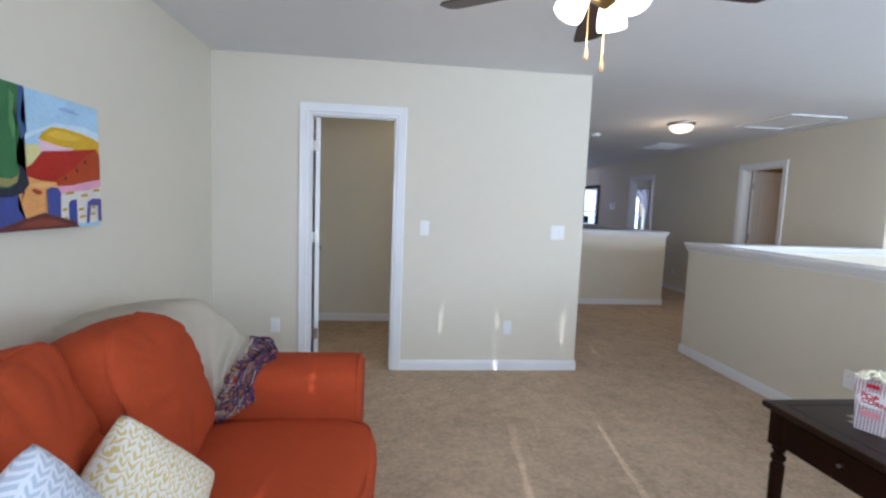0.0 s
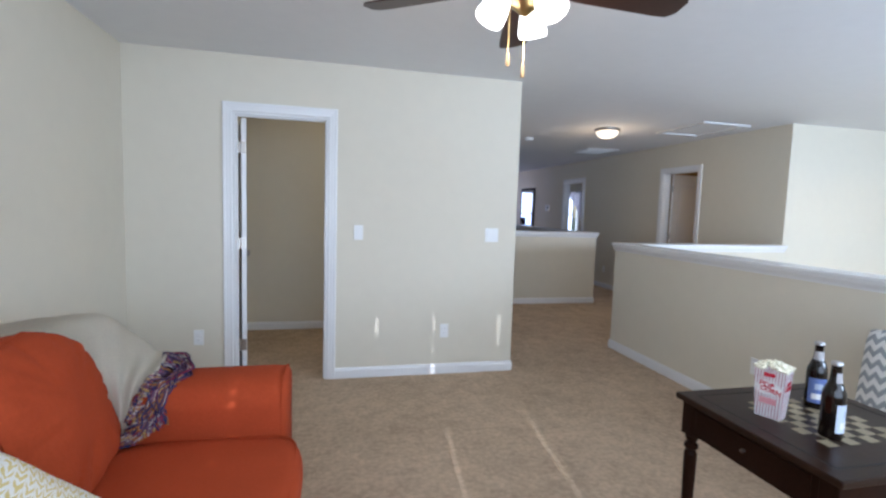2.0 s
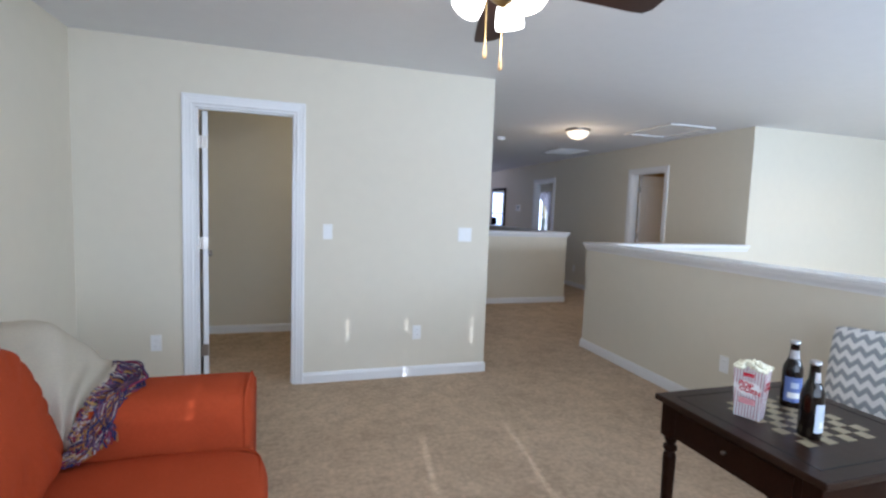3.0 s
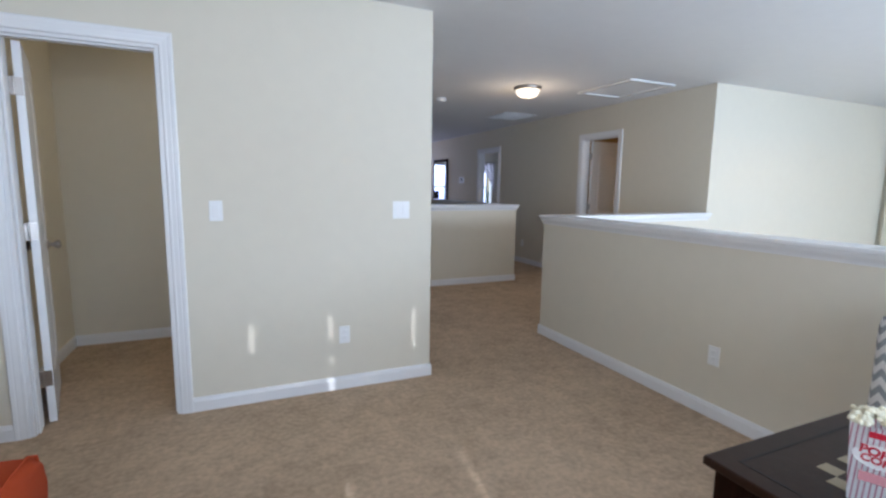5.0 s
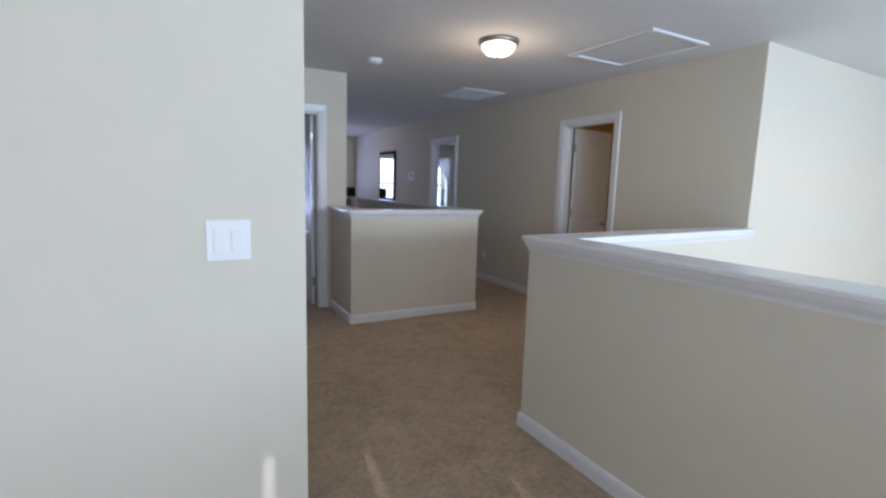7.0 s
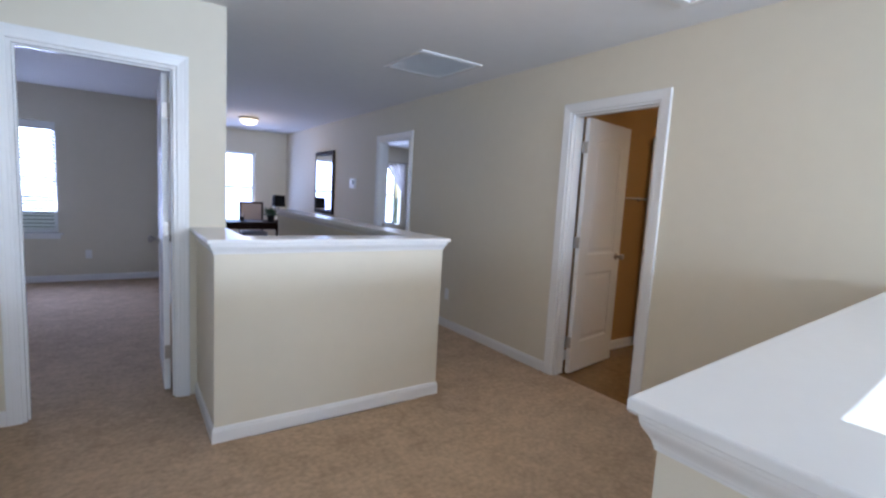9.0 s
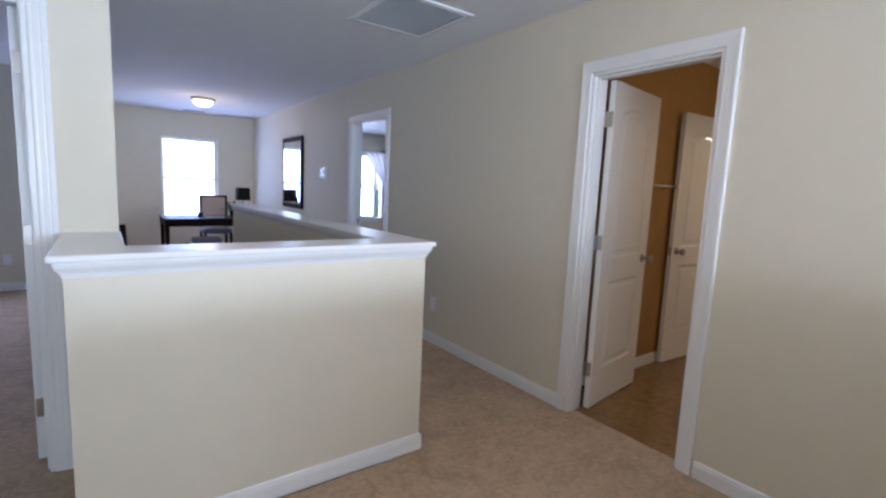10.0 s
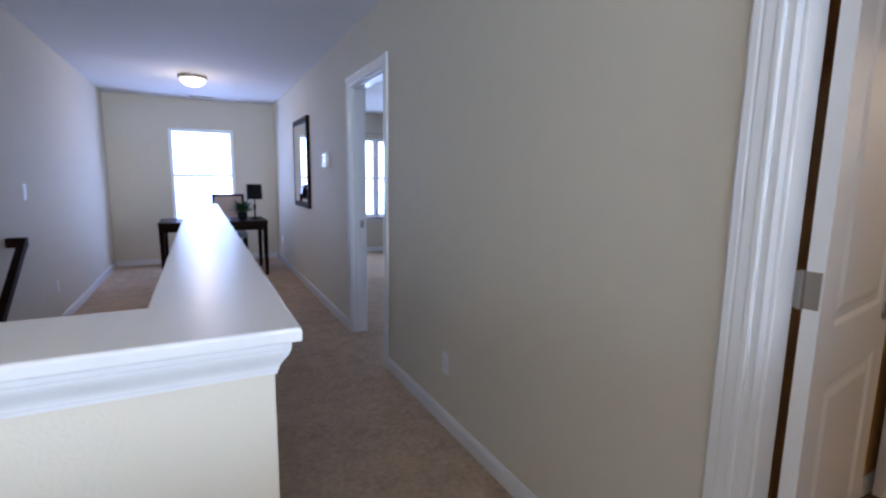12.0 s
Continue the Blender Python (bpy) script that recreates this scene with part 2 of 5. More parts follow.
def half_wall(name, path, label):
    ob = part(name, sweep_bm(path, HALF_BODY), PAINT)
    structure(ob, label, "half wall")
    part("cap", sweep_bm(path, CAP), TRIM, ob, "white painted moulded wooden cap")
    return ob


half_wall("wall_half_foyer", [(3.312, YB), (3.312, 4.453), (RX, 4.597)], "cream half wall with white cap round the foyer opening")
half_wall("wall_half_stair", [(3.035, YD), (3.035, 6.812), (4.29, 6.812), (4.29, 10.28)], "cream half wall with white cap round the stairwell")

for path in ([(-0.355, YA), (LX, YA), (LX, YB), (3.242, YB), (3.242, 4.523), (5.3, 4.662), (RX, 4.67), (RX, 5.825)],
             [(EX, 4.795), (EX, YA), (0.46, YA)],
             [(2.05, YD), (EX, YD), (EX, 5.545)],
             [(4.22, 10.28), (4.36, 10.28), (4.36, 6.742), (2.965, 6.742), (2.965, YD - 0.02)],
             [(RX, 6.68), (RX, 8.945)],
             [(RX, 9.875), (RX, YF), (SX, YF), (SX, 10.3)],
             [(EX - 0.12, 5.6), (-0.51, 5.6), (-0.51, YA + 0.2)],
             [(SX - 0.12, 7.6), (SX - 0.12, 11.8), (LX, 11.8)],
             [(9.1, YF), (RX + 0.12, YF)],
             [(7.4, 6.82), (RX + 0.2, 6.82)]):
    baseboard(path)

# ---- doors ----
CASING = [(0.0, 0.0), (0.0, 0.008), (0.003, 0.0105), (0.012, 0.0115), (0.016, 0.0108), (0.021, 0.0115), (0.036, 0.0135), (0.041, 0.0130), (0.046, 0.0150), (0.060, 0.0165), (0.065, 0.014), (0.065, 0.0)]


def casing_bm(w, h, y, out):
    """Three mitred lengths of moulding round an opening on the wall face at y; out is the side it stands proud."""
    bm = bmesh.new()
    rings = []
    for px, pz, sx, sz in ((0, 0, -1, 0), (0, h, -1, 1), (w, h, 1, 1), (w, 0, 1, 0)):
        rings.append([bm.verts.new((px + sx * u, y + out * v, pz + sz * u)) for u, v in CASING])
    k = len(CASING)
    for a, b in zip(rings, rings[1:]):
        for i in range(k):
            bm.faces.new((a[i], a[(i + 1) % k], b[(i + 1) % k], b[i]))
    bm.faces.new(rings[0])
    bm.faces.new(rings[-1][::-1])
    return bm


def arch_loop(x0, x1, z0, z1, rise):
    pts = [(x0, z0), (x1, z0), (x1, z1 - rise)]
    if rise > 0:
        for i in range(1, 12):
            f = i / 12
            pts.append((x1 + (x0 - x1) * f, z1 - rise + rise * math.sin(math.pi * f) ** 0.8))
    pts.append((x0, z1 - rise))
    return pts


def shrink(pts, d, c):
    cx, cz, hx, hz = c
    return [(cx + (x - cx) * (1 - d / hx), cz + (z - cz) * (1 - d / hz)) for x, z in pts]


def slab_bm(w, h, t, sgn):
    """Two-panel door leaf from the pin line: the upper panel has an arched head. Both faces are moulded."""
    bm = bmesh.new()
    st = min(0.115, w * 0.2)
    panels = [(st, w - st, 0.24, 0.80, 0.0), (st, w - st, 0.95, h - 0.13, min(0.05, w * 0.08))]
    for side in (0, 1):
        y = 0.0 if side == 0 else -t
        inward = -1 if side == 0 else 1

        def ring(pts, depth):
            return [bm.verts.new((sgn * x, y + inward * depth, z)) for x, z in pts]

        def edges_of(vs):
            return [bm.edges.new((vs[i], vs[(i + 1) % len(vs)])) for i in range(len(vs))]
        outer = edges_of(ring([(0, 0), (w, 0), (w, h), (0, h)], 0))
        for x0, x1, z0, z1, rise in panels:
            pts = arch_loop(x0, x1, z0, z1, rise)
            c = ((x0 + x1) / 2, (z0 + z1) / 2, (x1 - x0) / 2, (z1 - z0) / 2)
            loops = [ring(pts, 0)]
            outer += edges_of(loops[0])
            for d, dep in ((0.012, 0.007), (0.03, 0.007), (0.05, 0.002)):
                loops.append(ring(shrink(pts, d, c), dep))
            for a, b in zip(loops, loops[1:]):
                for i in range(len(a)):
                    j = (i + 1) % len(a)
                    bm.faces.new((a[i], a[j], b[j], b[i]))
            bm.faces.new(loops[-1])
        bmesh.ops.triangle_fill(bm, edges=outer, use_beauty=True)
    for (xa, za), (xb, zb) in zip(((0, 0), (w, 0), (w, h), (0, h)), ((w, 0), (w, h), (0, h), (0, 0))):
        bm.faces.new([bm.verts.new(p) for p in ((sgn * xa, 0, za), (sgn * xb, 0, zb), (sgn * xb, -t, zb), (sgn * xa, -t, za))])
    bmesh.ops.remove_doubles(bm, verts=bm.verts, dist=0.0002)
    return bm


KNOB = [(0, 0), (0.031, 0), (0.031, 0.004), (0.024, 0.009), (0.012, 0.012), (0.011, 0.03), (0.018, 0.036), (0.026, 0.045), (0.028, 0.055), (0.024, 0.064), (0.013, 0.069), (0, 0.07)]


def add_leaf(parent, pin_x, pin_y, w, h, sgn, angle, t=0.035, knobs=True, hinge_at=(0.25, 1.05, 1.78), knob_z=0.92, y_dir=1):
    """A door leaf on its hinges; sgn +1 hinges on the low-x jamb."""
    leaf = part("door_leaf", slab_bm(w, h, t, sgn), TRIM, parent, "white painted two-panel door leaf with arched upper panel")
    leaf.matrix_basis = pose(pin_x, pin_y, 0.012, 0, 0, sgn * angle)
    for z in hinge_at:
        bm = lathe_bm([(0, -0.046), (0.0065, -0.046), (0.0065, 0.046), (0, 0.046)], 10, Matrix.Translation((-sgn * 0.004, 0.005, z)))
        add_box(bm, min(0, -sgn * 0.002), -t + 0.004, z - 0.044, max(0, -sgn * 0.002), 0.0, z + 0.044)
        add_box(bm, -sgn * 0.004 - 0.0012, 0.004, z - 0.044, -sgn * 0.004 + 0.0012, 0.034, z + 0.044, m=pose(0, 0, 0, 0, 0, 0))
        part("hinge", bm, METAL, leaf, "brushed nickel butt hinge")
    if knobs:
        for y, rx in ((0.0, -90), (-t, 90)):
            part("knob", lathe_bm(KNOB, 20, pose(sgn * (w - 0.062), y, knob_z, rx)), METAL, leaf, "brushed nickel door knob", True)
        part("latch", box_bm(sgn * w - 0.001, -t * 0.82, knob_z - 0.03, sgn * w + 0.0015, -t * 0.18, knob_z + 0.03), METAL, leaf, "brushed nickel latch plate")
    return leaf


def doorway(name, m, w, label, depth=0.12, stop=0.06, back=True):
    """Jambs, stops and casing of an opening w wide; local y runs through the wall from its front face."""
    d = structure(empty(name, m), label, "door")
    bm = bmesh.new()
    add_box(bm, 0, -0.001, 0, 0.018, depth + 0.001, DT - 0.018)
    add_box(bm, w - 0.018, -0.001, 0, w, depth + 0.001, DT - 0.018)
    add_box(bm, 0, -0.001, DT - 0.018, w, depth + 0.001, DT - 0.001)
    part("jamb", bm, TRIM, d)
    bm = bmesh.new()
    add_box(bm, 0.018, stop - 0.034, 0, 0.029, stop, DT - 0.018, 0.002, 1)
    add_box(bm, w - 0.029, stop - 0.034, 0, w - 0.018, stop, DT - 0.018, 0.002, 1)
    add_box(bm, 0.029, stop - 0.034, DT - 0.029, w - 0.029, stop, DT - 0.018, 0.002, 1)
    part("stop", bm, TRIM, d)
    part("casing", casing_bm(w, DT, 0, -1), TRIM, d)
    if back:
        part("casing", casing_bm(w, DT, depth, 1), TRIM, d)
    return d


d = doorway("door_1", pose(-0.29, YA, 0), 0.685, "open white panel door of the walk-in closet")
add_leaf(d, 0.038, 0.128, 0.625, 2.0, 1, 104)
d = doorway("door_2", pose(2.115, YD, 0), 0.745, "open white panel door of the bedroom")
add_leaf(d, 0.745 - 0.034, 0.128, 0.69, 2.0, -1, 91)
d = doorway("door_3", pose(RX, 6.615, 0, 0, 0, -90), 0.715, "open white panel door of the bathroom")
add_leaf(d, 0.036, 0.128, 0.66, 2.0, 1, 98.5)
d = doorway("door_4", pose(RX, 9.81, 0, 0, 0, -90), 0.80, "open white panel door of the guest room")
add_leaf(d, 0.80 - 0.026, 0.128, 0.75, 2.0, -1, 110)
part("strike_plate", box_bm(0.018, 0.07, 0.9, 0.0195, 0.1, 0.96), METAL, d, "nickel strike plate")
d = doorway("door_5", pose(EX, 4.86, 0, 0, 0, 90), 0.62, "closed pair of narrow white closet doors", stop=0.075, back=False)
leaf = add_leaf(d, 0.62 - 0.02, 0.004, 0.288, 2.0, -1, 0, hinge_at=(0.25, 1.05, 1.78), knobs=False)
leaf.matrix_basis = pose(0.62 - 0.02, 0.038, 0.012)
part("knob", lathe_bm(KNOB, 20, pose(-0.288 + 0.045, -0.035, 0.86, 90)), METAL, leaf, "brushed nickel door knob", True)
leaf = add_leaf(d, 0.02, 0.038, 0.288, 2.0, 1, 0, hinge_at=(0.25, 1.05, 1.78), knobs=False)
part("knob", lathe_bm(KNOB, 20, pose(0.288 - 0.045, -0.035, 0.86, 90)), METAL, leaf, "brushed nickel door knob", True)
d = doorway("door_6", pose(7.44, 6.74, 0, 0, 0, -90), 0.74, "open white panel door between vanity and tub", depth=0.10)
leaf = add_leaf(d, 0.0, 0.0, 0.70, 2.0, 1, 0)
leaf.matrix_basis = pose(0.02, -0.012, 0.012, 0, 0, -93)

# ---- windows ----
GLASS = bpy.data.materials.new("window_glass")
GLASS.use_nodes = True
gb = GLASS.node_tree.nodes["Principled BSDF"]
gb.inputs["Transmission Weight"].default_value = 1.0
gb.inputs["Roughness"].default_value = 0.0
gb.inputs["IOR"].default_value = 1.05
VINYLW = material("white_vinyl_frame", (0.84, 0.85, 0.86), 0.35)
SLAT = material("white_blind_slat", (0.8, 0.8, 0.78), 0.45, 0, 0.03, 6)


def window_unit(name, m, w, z0, z1, label, muntin=True, sill=True):
    """A single-hung window; local y runs outward from the room face of the wall."""
    o = structure(empty(name, m), label, "window")
    bm = bmesh.new()
    for a in ((0, 0, 0.045, z1 - z0), (w - 0.045, 0, w, z1 - z0), (0.045, 0, w - 0.045, 0.045), (0.045, z1 - z0 - 0.045, w - 0.045, z1 - z0)):
        add_box(bm, a[0], 0.075, z0 + a[1], a[2], 0.118, z0 + a[3], 0.004, 1)
    part("window_frame", bm, VINYLW, o)
    zm = (z0 + z1) / 2
    part("meeting_rail", box_bm(0.045, 0.07, zm - 0.02, w - 0.045, 0.105, zm + 0.02, 0.004), VINYLW, o)
    if muntin:
        part("muntin", box_bm(0.045, 0.092, (zm + z1) / 2 - 0.007, w - 0.045, 0.1, (zm + z1) / 2 + 0.007), VINYLW, o)
    for a, b, y in ((z0 + 0.045, zm - 0.02, 0.085), (zm + 0.02, z1 - 0.045, 0.1)):
        pane = part("pane", box_bm(0.045, y, a, w - 0.045, y + 0.004, b), GLASS, o, "clear glass pane")
        pane.visible_shadow = False
    if sill:
        part("window_sill", box_bm(-0.05, -0.035, z0 - 0.022, w + 0.05, 0.075, z0 + 0.001, 0.005), TRIM, o)
        part("apron", box_bm(-0.02, -0.012, z0 - 0.075, w + 0.02, -0.0005, z0 - 0.022, 0.003), TRIM, o)
    return o


window_unit("window_1", pose(3.9, YF, 0), 0.87, 0.63, 2.01, "bright white single-hung window over the desk")
window_unit("window_2", pose(1.02, 11.8, 0), 0.88, 0.63, 2.01, "white single-hung bedroom window with open blinds")
for i, x in enumerate((6.24, 7.12)):
    window_unit(f"window_{3 + i}", pose(x, YF, 0), 0.86, 0.63, 2.01, "white single-hung guest room window")
structure(part("trim", box_bm(7.1, YF + 0.03, 0.63, 7.12, YF + 0.12, 2.01), VINYLW), "white mullion between two windows", "trim")


def slat_mesh(w, open_at, slat, half, reach):
    """One slat; the cord lines in open_at have an open slot, the others are closed."""
    bm = bmesh.new()
    xs = [0.012]
    for c in sorted(open_at):
        xs += [c - half, c + half]
    xs.append(w - 0.012)
    for a, b in zip(xs[0::2], xs[1::2]):
        add_box(bm, a, -slat / 2, -0.0014, b, slat / 2, 0.0014)
    for c in open_at:
        for y0, y1 in ((-slat / 2, -reach), (reach, slat / 2)):
            add_box(bm, c - half, y0, -0.0014, c + half, y1, 0.0014)
    mesh = bpy.data.meshes.new("slat")
    bm.to_mesh(mesh)
    bm.free()
    mesh.materials.append(SLAT)
    return mesh


def blind(name, m, w, z0, z1, tilt, label, cords=(), gaps=None, slot=(0.014, 0.0125), pitch=0.046, slat=0.05):
    """A horizontal blind: head rail, slats with slots at the cord lines, bottom rail. gaps: cord to heights whose slots are open."""
    o = tagged(empty(name, m), label, "window blind")
    part("head_rail", box_bm(0.006, -0.03, z1 - 0.1, w - 0.006, 0.03, z1 - 0.003, 0.004), SLAT, o)
    part("bottom_rail", box_bm(0.01, -0.022, z0 + 0.004, w - 0.01, 0.022, z0 + 0.026, 0.004), SLAT, o)
    made = {}
    z = z0 + 0.045
    while z < z1 - 0.07:
        key = tuple(c for c in cords if any(a <= z <= b for a, b in (gaps or {}).get(c, ())))
        size = slot if z < 1.65 else (0.0065, 0.018)
        if (key, size) not in made:
            made[key, size] = slat_mesh(w, key, slat, *size)
        s = new("slat", made[key, size])
        s.parent = o
        s.matrix_basis = pose(0, 0, z, tilt)
        z += pitch
    for c in cords:
        part("cord", box_bm(c - 0.001, -0.003, z0 + 0.02, c + 0.001, -0.001, z1 - 0.04), SLAT, o)
    return o


LIT = {-0.72: (), -0.3: ((1.24, 1.41), (1.54, 1.64)), 0.22: ((1.80, 2.02),), 0.69: ((0.95, 1.19), (1.47, 1.55), (1.66, 1.72), (1.82, 2.0)), 1.255: ((0.95, 1.19), (1.71, 2.02)), 1.73: ((1.13, 1.21), (1.47, 1.65)), 2.32: ((1.48, 1.53),), 2.84: ()}
for i, (a, b, z0, z1) in enumerate(WINS):
    window_unit(f"window_{5 + i}", pose(b, YB, 0, 0, 0, 180), b - a, z0, z1, "white single-hung loft window behind closed blinds", muntin=False)
    n = [[-0.72, -0.3], [0.22, 0.69], [1.255, 1.73], [2.32, 2.84]][i]
    blind("window_blind", pose(b, YB - 0.034, 0, 0, 0, 180), b - a, z0 + 0.004, z1, -70, "closed white horizontal blind in the loft window", [b - x for x in n], {b - x: LIT[x] for x in n}, (0.008, 0.010) if i == 0 else (0.012, 0.0150))
blind("window_blind", pose(1.02, 11.835, 0), 0.88, 0.634, 2.01, 38, "open white horizontal blind in the bedroom window", (0.15, 0.73))

# ---- outdoors ----
SHEER = material("rose_sheer_fabric", (0.80, 0.76, 0.76), 0.9, 0, 0.1, 6)
cur = tagged(empty("window_curtain", pose(7.75, YF - 0.06, 0)), "pale rose sheer swag curtain tied beside the guest window", "curtain")
bm = bmesh.new()
grid = []
for i in range(25):
    u = i / 24
    row = []
    for j in range(17):
        v = j / 16
        x = 0.42 - (0.55 * (1 - v) ** 1.4) * u
        z = 2.08 - v * 0.95 - 0.05 * u * (1 - v)
        row.append(bm.verts.new((x, 0.018 * math.sin(u * 26 + v * 2), z)))
    grid.append(row)
for i in range(24):
    for j in range(16):
        bm.faces.new((grid[i][j], grid[i + 1][j], grid[i + 1][j + 1], grid[i][j + 1]))
bmesh.ops.solidify(bm, geom=bm.faces[:], thickness=0.002)
part("drape", bm, SHEER, cur, "gathered rose fabric", True)
part("rod", lathe_bm([(0, -0.9), (0.008, -0.9), (0.008, 0.5), (0, 0.5)], 10, pose(0, 0, 2.085, 0, 90)), METAL, cur, "thin metal rod")

structure(part("ground", box_bm(-400, -400, -3.2, 400, 400, -3.1), OUTSIDE), "mown lawn and open ground round the house", "ground")

# ---- wall plates ----
SLOT = material("grey_slot", (0.35, 0.35, 0.35), 0.6)


def plate(kind, m, gangs=1, label=""):
    """A switch or outlet plate on a wall; local y points out of the wall."""
    w = 0.07 + 0.046 * (gangs - 1)
    o = tagged(empty(kind, m), label, "switch" if "switch" in kind else "outlet")
    part("cover_plate", box_bm(-w / 2, 0, -0.0575, w / 2, 0.006, 0.0575, 0.003), PLATE, o)
    for g in range(gangs):
        x = (g - (gangs - 1) / 2) * 0.046
        if "switch" in kind:
            part("rocker", box_bm(x - 0.016, 0.004, -0.033, x + 0.016, 0.0095, 0.033, 0.002, m=None), PLATE, o)
        else:
            for z in (-0.02, 0.02):
                bm = box_bm(x - 0.0165, 0.004, z - 0.014, x + 0.0165, 0.0085, z + 0.014, 0.003)
                part("receptacle", bm, PLATE, o)
                sl = bmesh.new()
                for dx in (-0.006, 0.006):
                    add_box(sl, x + dx - 0.001, 0.008, z - 0.002, x + dx + 0.001, 0.0088, z + 0.007)
                part("slot", sl, SLOT, o)
    return o


S, N, W, E = 180, 0, 90, -90   # the way a plate faces: south, north, west, east
plate("light_switch", pose(0.627, YA, 1.17, 0, 0, S), 1, "white single light switch on the cream wall")
plate("light_switch", pose(1.726, YA, 1.168, 0, 0, S), 2, "white double light switch near the wall's corner")
plate("power_outlet", pose(1.343, YA, 0.364, 0, 0, S), 1, "white power outlet low on the cream wall")
plate("power_outlet", pose(-0.53, YA, 0.365, 0, 0, S), 1, "white power outlet behind the sofa arm")
plate("power_outlet", pose(3.242, 2.815, 0.371, 0, 0, W), 1, "white power outlet low on the half wall")
plate("power_outlet", pose(RX, 8.1, 0.35, 0, 0, W), 1, "white power outlet low on the hall wall")
plate("light_switch", pose(EX, 7.25, 1.17, 0, 0, E), 1, "white light switch beside the bedroom door")
plate("power_outlet", pose(EX, 6.23, 0.37, 0, 0, E), 1, "white power outlet with a plug-in freshener")
plate("light_switch", pose(SX, 10.47, 1.175, 0, 0, E), 1, "white light switch above the stairs")
plate("power_outlet", pose(SX, 11.05, 0.345, 0, 0, E), 1, "white power outlet in the study")
plate("power_outlet", pose(RX, 13.6, 0.35, 0, 0, W), 1, "white power outlet beside the desk")
plate("power_outlet", pose(2.2, 11.8, 0.35, 0, 0, S), 1, "white power outlet on the bedroom wall")
fresh = tagged(empty("air_freshener", pose(EX + 0.0095, 6.23, 0.385, 0, 0, E)), "small white plug-in air freshener in the outlet", "air freshener")
part("body", box_bm(-0.028, 0, -0.02, 0.028, 0.045, 0.045, 0.012, 3), PLATE, fresh)
part("refill", box_bm(-0.02, 0.006, -0.055, 0.02, 0.036, -0.02, 0.008, 2), PLATE, fresh)

thermo = tagged(empty("thermostat", pose(RX, 10.61, 1.476, 0, 0, W)), "white wall thermostat with a small grey display", "thermostat")
part("housing", box_bm(-0.095, 0, -0.07, 0.095, 0.03, 0.07, 0.006), PLATE, thermo)
part("display", box_bm(-0.07, 0.029, -0.015, 0.0, 0.0315, 0.045), material("grey_display", (0.3, 0.34, 0.32), 0.2), thermo, "grey display")
part("flap", box_bm(-0.09, 0.029, -0.065, 0.09, 0.033, -0.025, 0.002), PLATE, thermo)

# ---- ceiling fixtures ----
DOME = glowing("lit_frosted_dome", (1.0, 0.78, 0.52), 1.7)


def dome_light(x, y, power):
    o = tagged(empty("ceiling_light", pose(x, y, H)), "lit frosted glass dome light with a nickel rim", "ceiling light", "hall dome lights")
    part("pan", lathe_bm([(0, 0), (0.152, 0), (0.155, -0.008), (0.150, -0.03), (0.139, -0.036), (0, -0.036)], 36), METAL, o, "brushed nickel pan", True)
    part("dome", lathe_bm([(0.135, -0.03), (0.132, -0.045), (0.117, -0.075), (0.087, -0.1), (0.044, -0.115), (0, -0.118)], 36), DOME, o, "glowing frosted glass", True)
    part("finial", lathe_bm([(0.012, -0.116), (0.014, -0.124), (0.006, -0.132), (0, -0.134)], 12), METAL, o, "nickel finial", True)
    data = bpy.data.lights.new("dome_lamp", "SPOT")
    data.energy, data.color, data.shadow_soft_size = power, WARM, 0.12
    data.spot_size, data.spot_blend = radians(172), 0.6
    new("dome_lamp", data).matrix_world = look((x, y, H - 0.15), (x, y + 0.001, 0))
    # unseen point light added below the glass, spreads the dome's light to walls and ceiling
    bulb("dome_fill", x, y, H - 0.36, power * 2.6, WARM, 0.12)


dome_light(3.768, 5.657, 2.15)
dome_light(4.267, 12.288, 1.3)

smoke = tagged(empty("smoke_detector", pose(3.175, 6.73, H)), "round white smoke detector on the ceiling", "smoke detector")
part("base", lathe_bm([(0, 0), (0.068, 0), (0.068, -0.012), (0, -0.012)], 28), PLATE, smoke)
part("cover", lathe_bm([(0.063, -0.012), (0.06, -0.03), (0.045, -0.04), (0.02, -0.043), (0, -0.043)], 28), PLATE, smoke, "", True)

vent = tagged(empty("ceiling_vent", pose(4.73, 7.59, H)), "white slatted return air grille in the ceiling", "air vent")
bm = bmesh.new()
for a in ((-0.29, -0.31, -0.255, 0.31), (0.255, -0.31, 0.29, 0.31), (-0.255, -0.31, 0.255, -0.275), (-0.255, 0.275, 0.255, 0.31)):
    add_box(bm, a[0], a[1], -0.012, a[2], a[3], -0.0005, 0.003, 1)
part("frame", bm, TRIM, vent)
# flat dark grey sheet behind the slats
part("backing", box_bm(-0.255, -0.275, -0.003, 0.255, 0.275, -0.0005), material("dark_grey_backing", (0.16, 0.16, 0.165), 0.9), vent, "dark grey backing behind the slats")
mesh = bpy.data.meshes.new("slat")
bm = box_bm(-0.255, -0.009, -0.0012, 0.255, 0.009, 0.0012)
bm.to_mesh(mesh)
bm.free()
mesh.materials.append(TRIM)
for i in range(17):
    s = new("slat", mesh)
    s.parent = vent
    s.matrix_basis = pose(0, -0.26 + i * 0.0325, -0.0085, 30)

